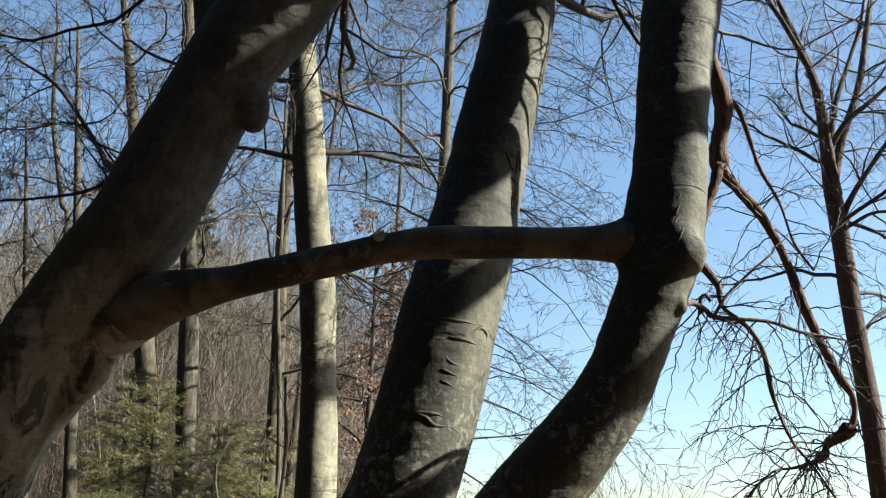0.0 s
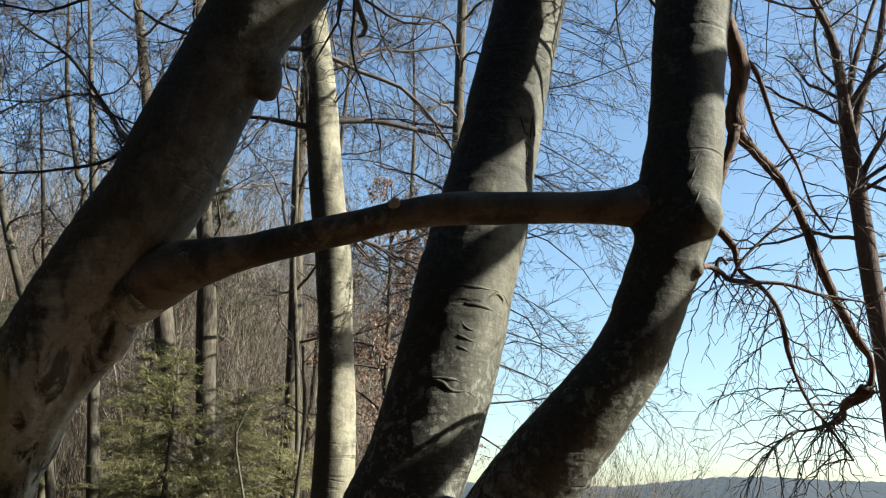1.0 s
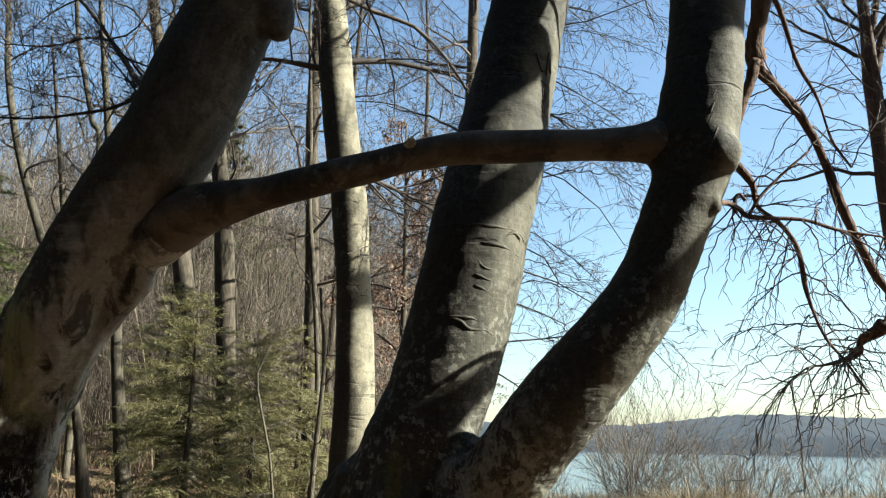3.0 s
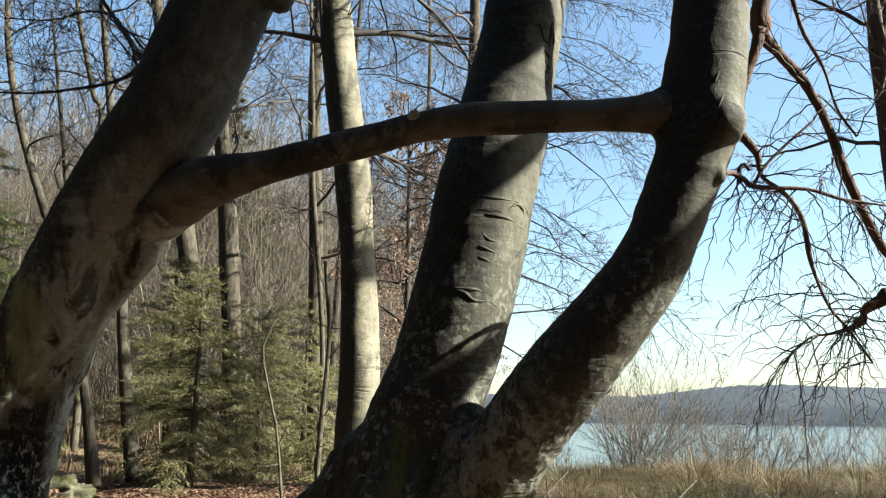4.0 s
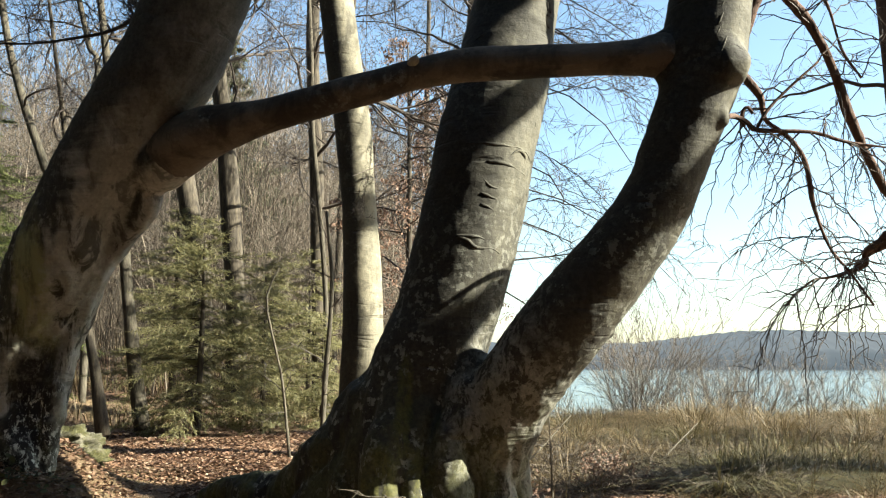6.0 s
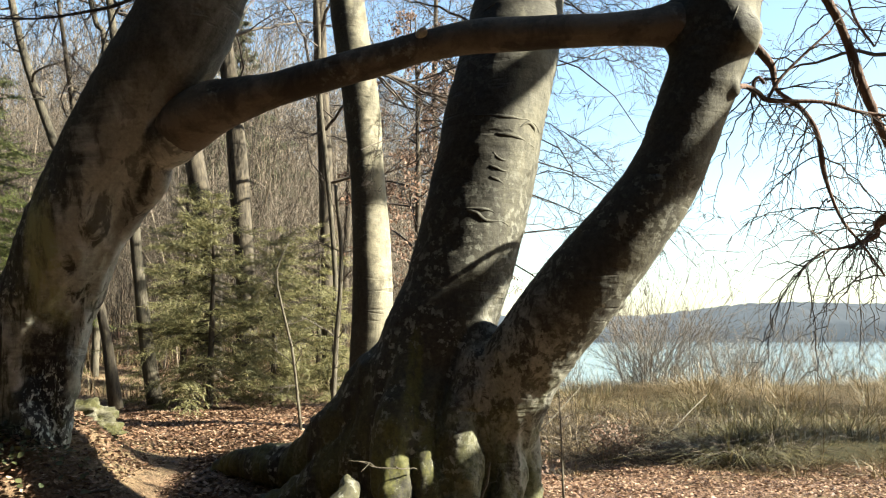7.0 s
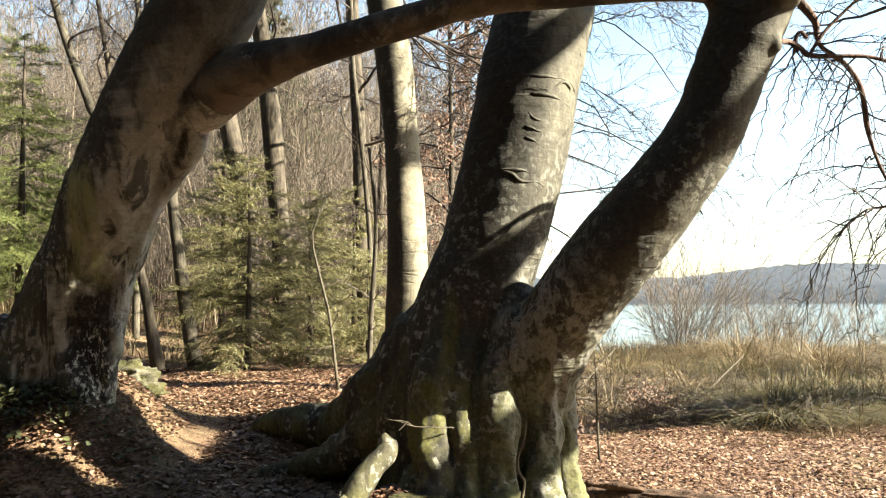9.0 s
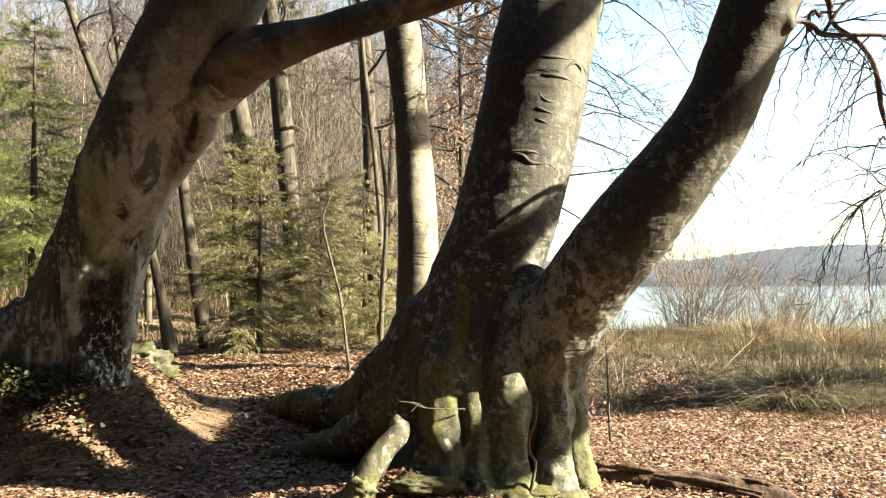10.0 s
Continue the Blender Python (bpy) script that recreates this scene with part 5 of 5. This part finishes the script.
# added out of view: limbs lie on sun rays to shade stems and roots
def build_shadow_tree():
    rng = random.Random(71)
    forest_tree("shadow_tree", [(6.8, 10.0, -0.4, 0.28), (6.7, 9.4, 2.0, 0.25), (6.55, 8.1, 3.7, 0.23), (6.5, 6.6, 5.3, 0.22), (6.5, 5.9, 6.8, 0.21), (6.5, 5.77, 8.4, 0.19), (6.5, 5.8, 10.0, 0.16)], BARK, "unseen crooked tree added to cast shade on the two beeches", rng, 13, 14, 7.4, 2.0)
    beech = bpy.data.objects["shadow_tree"]
    for i, arm in enumerate(([(6.5, 5.80, 7.8, 0.12), (6.5, 5.25, 7.3, 0.07), (6.5, 4.88, 7.04, 0.11), (6.5, 4.50, 6.97, 0.14), (6.5, 4.10, 7.10, 0.12), (6.5, 3.75, 7.4, 0.05)],
                             [(6.5, 6.2, 5.9, 0.10), (6.5, 5.20, 5.75, 0.08), (6.5, 4.87, 5.85, 0.09), (6.5, 4.66, 5.80, 0.11), (6.5, 4.40, 5.72, 0.20), (6.5, 4.20, 5.68, 0.14), (6.5, 4.05, 5.6, 0.04)],
                             [(6.5, 7.2, 4.6, 0.17), (6.55, 6.2, 4.35, 0.16), (6.58, 5.3, 4.42, 0.16), (6.66, 4.80, 4.64, 0.18), (6.70, 4.50, 4.74, 0.24), (6.70, 4.20, 4.76, 0.21), (6.72, 3.98, 4.8, 0.06)],
                             [(6.5, 5.75, 8.8, 0.13), (6.5, 5.20, 9.3, 0.10), (6.5, 4.70, 9.4, 0.14), (6.5, 4.32, 9.8, 0.27), (6.5, 4.22, 10.4, 0.22), (6.5, 4.3, 11.4, 0.1)],
                             [(6.5, 4.45, 5.75, 0.16), (6.5, 4.39, 6.08, 0.16), (6.5, 4.34, 6.32, 0.10), (6.5, 4.30, 6.5, 0.04)],
                             [(6.5, 4.50, 9.5, 0.20), (6.5, 4.34, 9.1, 0.27), (6.5, 4.34, 8.6, 0.28), (6.5, 4.40, 8.1, 0.18), (6.5, 4.38, 7.5, 0.13), (6.5, 4.40, 7.0, 0.12)],
                             [(6.5, 4.40, 8.2, 0.14), (6.5, 4.66, 8.0, 0.14), (6.5, 4.86, 7.9, 0.18), (6.5, 5.00, 7.92, 0.17), (6.5, 5.14, 7.95, 0.08)])):
        part("shade_limb", limb(arm, 0.12, 16, 0.05, 2, 0, 5 + i), BARK, beech)


build_shadow_tree()


# added out of view to throw a shadow band across the pale trunk
def build_shadow_trunk():
    rng = random.Random(72)
    forest_tree("shadow_trunk", [(9.4, 12.2, -0.4, 0.30), (9.3, 11.7, 3.0, 0.25), (9.1, 10.6, 6.5, 0.21), (9.0, 8.8, 8.9, 0.18), (9.0, 7.5, 9.3, 0.165), (9.0, 6.7, 9.5, 0.10)], TRUNK, "unseen leaning tree added to cast a shadow band on the pale trunk", rng, 0, 7, 8.8, 1.8)


build_shadow_trunk()


# ---- ground cover ----
def build_litter():
    r = np.random.default_rng(3)
    near, far = 150000, 44000
    x = np.concatenate((r.uniform(-5.2, 4.6, near), r.uniform(-11, 7, far)))
    y = np.concatenate((r.uniform(4.2, 10.5, near), r.uniform(9, 19, far)))
    keep = (np.abs(x) < y * 0.72 + 0.5) & ~((x > 1.8) & (y > 11.5)) & (r.random(len(x)) < 0.5 + 0.5 * np.sin(2.3 * x + np.sin(1.7 * y)) * np.sin(1.9 * y) + 0.45)
    x, y = x[keep], y[keep]
    n = len(x)
    yaw = r.uniform(0, 2 * np.pi, n)
    t = unit(np.stack((np.cos(yaw), np.sin(yaw), r.normal(0, 0.28, n)), axis=1))
    s = unit(np.cross(np.stack((r.normal(0, 0.3, n), r.normal(0, 0.3, n), np.ones(n)), axis=1), t))
    ln = np.where(x > 0.3, r.uniform(0.020, 0.046, n), r.uniform(0.024, 0.056, n))
    c = np.stack((x, y, ground_z(x, y) + r.uniform(0.004, 0.03, n)), axis=1)
    part("leaf_litter", quads_from(c, t, s, ln, ln * r.uniform(0.45, 0.65, n), r.uniform(-0.25, 0.3, n)), LITTER, None)
    tagged(bpy.data.objects["leaf_litter"], "thick layer of fallen orange-brown beech leaves", "leaves", kind="stuff")


def blades(name, label, pos, heights, lean, rng, mat, width=0.007):
    n = len(pos)
    a = rng.uniform(0, 2 * np.pi, n)
    d = np.stack((np.cos(a), np.sin(a), np.zeros(n)), axis=1)
    s = np.stack((-np.sin(a), np.cos(a), np.zeros(n)), axis=1)
    l = np.abs(rng.normal(lean, 0.35, n))[:, None]
    rows = []
    for f, w in ((0, 1.0), (0.4, 0.9), (0.75, 0.6), (1.0, 0.12)):
        p = pos + d * heights[:, None] * l * f ** 1.8 + np.array([[0, 0, 1]]) * (heights[:, None] * f * (1 - 0.35 * l * f))
        rows += [p + s * width * w, p - s * width * w]
    v = np.stack(rows, axis=1).reshape(-1, 3)
    b = np.arange(n)[:, None] * 8
    q = np.concatenate([b + np.array([[k, k + 1, k + 3, k + 2]]) for k in (0, 2, 4)], axis=1).reshape(-1, 4)
    ob = part(name, (v, q), mat, None)
    tagged(ob, label, "grass", kind="stuff")


def tussocks(name, label, centres, sizes, per, rng, mat):
    k = np.repeat(np.arange(len(centres)), per)
    a = rng.uniform(0, 2 * np.pi, len(k))
    d = np.stack((np.cos(a), np.sin(a), np.zeros(len(k))), axis=1)
    side = np.stack((-np.sin(a), np.cos(a), np.zeros(len(k))), axis=1)
    size = sizes[k] * rng.uniform(0.55, 1.25, len(k))
    foot = centres[k] + d * (np.abs(rng.normal(0, 0.22, len(k))) * sizes[k])[:, None]
    foot[:, 2] = ground_z(foot[:, 0], foot[:, 1]) - 0.03
    lean = np.abs(rng.normal(1.3, 0.5, len(k)))[:, None]
    sway = rng.normal(0, 0.5, (len(k), 1))
    rows = []
    for f, w in ((0, 1.0), (0.4, 0.9), (0.75, 0.6), (1.0, 0.12)):
        p = foot + (d + side * sway) * size[:, None] * lean * f ** 1.6 + np.array([[0, 0, 1]]) * (size[:, None] * f * (1 - 0.55 * np.minimum(lean, 1.3) * f))
        rows += [p + side * 0.0045 * w, p - side * 0.0045 * w]
    v = np.stack(rows, axis=1).reshape(-1, 3)
    b = np.arange(len(k))[:, None] * 8
    q = np.concatenate([b + np.array([[j, j + 1, j + 3, j + 2]]) for j in (0, 2, 4)], axis=1).reshape(-1, 4)
    tagged(part(name, (v, q), mat, None), label, "grass", kind="stuff")


def build_grass():
    r = np.random.default_rng(9)
    for name, mat, n, label, sh in (("bank_grass", GRASS, 900, "long dry straw-coloured grass tussocks on the bank", 0.0), ("green_grass", OLIVE, 240, "olive tufts of old grass on the bank", 3.0)):
        x, y = r.uniform(0.8, 13, n), 9.6 + 11.3 * r.random(n) ** 1.3
        keep = y > 10.2 + 0.55 * np.sin(1.7 * x + sh) + 0.05 * x
        c = np.stack((x, y, np.zeros(n)), axis=1)[keep]
        size = ((0.28 + 0.46 * r.random(n) ** 2.0) * (0.75 + 0.45 * np.sin(1.1 * x + 0.6 * y + sh)))[keep]
        tussocks(name, label, c, size, 105, r, mat)
    n = 420
    x = r.uniform(0.5, 7.0, n)
    c = np.stack((x, 8.9 + 0.10 * x + 2.8 * r.random(n) ** 0.8, np.zeros(n)), axis=1)
    tussocks("near_grass", "low matted straw grass at the edge of the leaf litter", c, 0.22 + 0.30 * r.random(n) ** 1.5, 85, r, GRASS)
    n = 190
    x = r.uniform(1.4, 10.0, n)
    c = np.stack((x, r.uniform(12.5, 16.8, n) + 0.1 * x, np.zeros(n)), axis=1)
    tussocks("tall_grass", "tall matted brown grass mounds along the water", c, (0.55 + 0.4 * r.random(n)) * (0.8 + 0.35 * np.sin(1.9 * x)), 120, r, GRASS)
    n = 60
    c = np.stack((r.normal(3.3, 0.45, n), r.normal(9.9, 0.28, n), np.zeros(n)), axis=1)
    tussocks("olive_clump", "dense dark olive clump of overhanging grass", c, 0.35 + 0.35 * r.random(n), 150, r, OLIVE_DARK)
    n = 70
    c = np.stack((r.uniform(0.4, 6, n), r.uniform(8.2, 10.8, n), np.zeros(n)), axis=1)
    tussocks("thin_grass", "sparse dry grass stalks in leaf litter", c, 0.22 + 0.2 * r.random(n), 28, r, GRASS)
    x, y = r.uniform(-16, -0.5, 26000), r.uniform(11.5, 30, 26000)
    keep = (np.sin(0.9 * x) * np.sin(0.7 * y + 1) > -0.1) & (x < -0.05 * y)
    pos = np.stack((x[keep], y[keep], ground_z(x[keep], y[keep]) - 0.02), axis=1)
    blades("wood_grass", "dry pale grass among the trees", pos, r.uniform(0.2, 0.55, len(pos)), 0.6, r, GRASS)


def build_tangle():
    rng = random.Random(91)
    for name, mat, n, x0, x1, y0, y1, label, up in (("bramble_tangle", SHRUB_TWIG, 420, 0.7, 3.2, 8.6, 11.6, "low brown tangle of dead bramble and fern stalks", 0.5), ("matted_stalks", GRASS, 900, 1.2, 11.0, 11.0, 17.0, "bent pale grass stalks lying over the bank", 0.35)):
        out = []
        for k in range(n):
            x, y = rng.uniform(x0, x1), y0 + (y1 - y0) * rng.random() ** 1.3
            a = rng.uniform(0, 6.283)
            droop(out, (x, y, float(ground_z(x, y)) + rng.uniform(-0.02, 0.18)), (math.cos(a), math.sin(a), rng.uniform(0.1, 1.6) * up + 0.15), rng.uniform(0.3, 0.95), 0.004, rng, 0.10, 1 if name[0] == "b" else 0)
        tagged(part(name, strands(out), mat, None), label, "undergrowth", kind="stuff")


build_litter()
build_grass()
build_tangle()


# ---- small things on the ground ----
TWIG_UP = ((0.0, 4.85, 0.55, 0.004), (-0.02, 4.84, 0.43, 0.006), (-0.05, 4.84, 0.36, 0.007), (-0.045, 4.84, 0.27, 0.008), (-0.015, 4.84, 0.23, 0.008), (-0.03, 4.84, 0.13, 0.009), (-0.07, 4.84, -0.04, 0.010))
TWIG_FLAT = ((-0.80, 4.93, 0.545, 0.002), (-0.68, 4.95, 0.53, 0.003), (-0.645, 4.95, 0.505, 0.0035), (-0.52, 4.98, 0.495, 0.0035), (-0.42, 5.04, 0.485, 0.004))


def build_small():
    root = thing("root_stub", (-0.95, 4.75, 0.0), "pale mossy broken root stump sticking out of the ground", "root")
    part("stub", joined(limb([(-0.775, 4.93, 0.45, 0.036), (-0.79, 4.92, 0.425, 0.055), (-0.785, 4.88, 0.37, 0.060), (-0.85, 4.82, 0.30, 0.060), (-0.915, 4.77, 0.21, 0.072), (-0.96, 4.72, 0.12, 0.075), (-1.02, 4.66, -0.02, 0.08), (-1.08, 4.6, -0.15, 0.08)], 0.015, 20, 0.12, 7, 0, 3), lump((-0.97, 4.70, 0.11), (0.085, 0.08, 0.07), 0.4, 6, 3)), STUB_BARK, root)
    rock = thing("boulder", (-3.3, 7.6, 0.3), "moss-covered grey boulder beside the leaning beech", "boulder")
    part("rock", joined(lump((-3.61, 7.6, 0.51), (0.28, 0.30, 0.16), 0.42, 5, 4, 34, 48), lump((-3.41, 7.5, 0.42), (0.20, 0.2, 0.11), 0.45, 6, 9, 24, 34)), STONE, rock)
    log = thing("rotten_log", (0.85, 5.6, -0.05), "rotten brown log sunk in dry leaves", "log")
    spine = [(0.36, 5.70, -0.05, 0.05), (0.44, 5.67, -0.03, 0.07), (0.75, 5.56, -0.035, 0.08), (1.05, 5.43, -0.04, 0.085), (1.32, 5.20, -0.05, 0.08), (1.46, 5.08, -0.07, 0.05)]
    slivers = []
    for k in range(16):
        a, p = 6.283 * k / 16, spine[k % 4]
        q = spine[k % 4 + 1] if k % 3 else spine[k % 4 + 2]
        off = (0.05 * math.cos(a), 0.075 * math.cos(a), 0.075 * math.sin(a))
        slivers.append(limb([(p[0] + off[0], p[1] + off[1], p[2] + off[2], 0.006), ((p[0] + q[0]) / 2 + off[0] * 1.1, (p[1] + q[1]) / 2 + off[1] * 1.1, (p[2] + q[2]) / 2 + off[2] * 1.15, 0.028), (q[0] + off[0], q[1] + off[1], q[2] + off[2], 0.005)], 0.03, 7, 0.25, 9, 0, k))
    part("wood", limb(spine, 0.015, 26, 0.24, 7, 0.1, 5), ROTTEN, log)
    for sliver in slivers:
        part("splinter", sliver, ROTTEN, log)

    for i, (x, y, sx, sy, sz) in enumerate(((-1.02, 4.72, 0.15, 0.11, 0.07), (-0.62, 4.86, 0.20, 0.11, 0.05), (-0.06, 4.92, 0.17, 0.10, 0.05))):
        hump = thing("mossy_hump", (x, y, -0.06), "low moss-covered root hump at the beech's foot", "moss", "humps at the roots")
        part("cushion", lump((x, y, float(ground_z(x, y)) + 0.01), (sx, sy, sz), 0.28, 5, 11 + i, 30, 44), MOSSY, hump)
    rng = random.Random(81)
    for pts, label in ((((2.27, 10.2, -0.05, 0.012), (2.6, 10.5, 0.1, 0.011), (2.98, 10.8, 0.26, 0.008)), "pale dead branch lying across the grass"), (((1.75, 9.6, -0.06, 0.010), (2.3, 10.6, 0.22, 0.009), (2.85, 11.5, 0.48, 0.006)), "pale dead branch lying across the grass"),
                       (((0.05, 8.0, 0.05, 0.010), (0.5, 8.4, 0.35, 0.008), (0.95, 9.0, 0.72, 0.005)), "thin leaning dead branch in dry leaves"), (((-2.05, 8.5, 0.34, 0.012), (-1.75, 8.4, 0.34, 0.012), (-1.45, 8.3, 0.34, 0.009)), "pale stick on the leaf litter"),
                       (((-3.2, 5.7, 0.10, 0.012), (-2.9, 5.85, 0.16, 0.012), (-2.6, 5.95, 0.2, 0.008)), "short stick on the shaded path")):
        x, y, z, _ = pts[0]
        stick = thing("fallen_branch", (x, y, z), label, "stick", "sticks on the ground")
        part("stick", limb(pts, 0.05, 7, 0.15, 8, 0, x), STEM, stick)
        for k in range(3):
            out = []
            shoots(out, pts, 1, 0.25, rng, 0)
            part("side_twig", strands(out), STEM, stick)
    for pts, label in ((TWIG_UP, "crooked thin shoot growing against the beech's foot"), (TWIG_FLAT, "thin grey dead twig caught between roots")):
        x, y, z, _ = pts[-1]
        stick = thing("dead_twig", (x, y, z), label, "twig", "twigs at the roots")
        part("stem", limb(pts, 0.02, 7, 0.2, 12, 0, x), STEM, stick)
        for k in range(4):
            out = []
            droop(out, pts[1 + k % 4][:3], (rng.gauss(0, 1), rng.gauss(-0.5, 0.4), rng.gauss(0.3, 0.5)), rng.uniform(0.08, 0.2), 0.003, rng, 0.03, 0)
            part("side_twig", strands(out), STEM, stick)
    r = np.random.default_rng(17)
    n = 1500
    x, y = r.normal(-3.9, 0.45, n), r.normal(5.85, 0.16, n)
    yaw = r.uniform(0, 2 * np.pi, n)
    t = unit(np.stack((np.cos(yaw), np.sin(yaw), r.normal(0.3, 0.4, n)), axis=1))
    sd = unit(np.cross(np.stack((r.normal(0, 0.5, n), r.normal(-0.4, 0.5, n), np.ones(n)), axis=1), t))
    ln = r.uniform(0.03, 0.06, n)
    ivy = tagged(part("ivy", quads_from(np.stack((x, y, ground_z(x, y) + r.uniform(0.01, 0.12, n)), axis=1), t, sd, ln, ln * 0.7, 0.15), NEEDLE_DARK, None), "dark creeping ivy round the old beech's foot", "ivy", kind="stuff")


build_small()
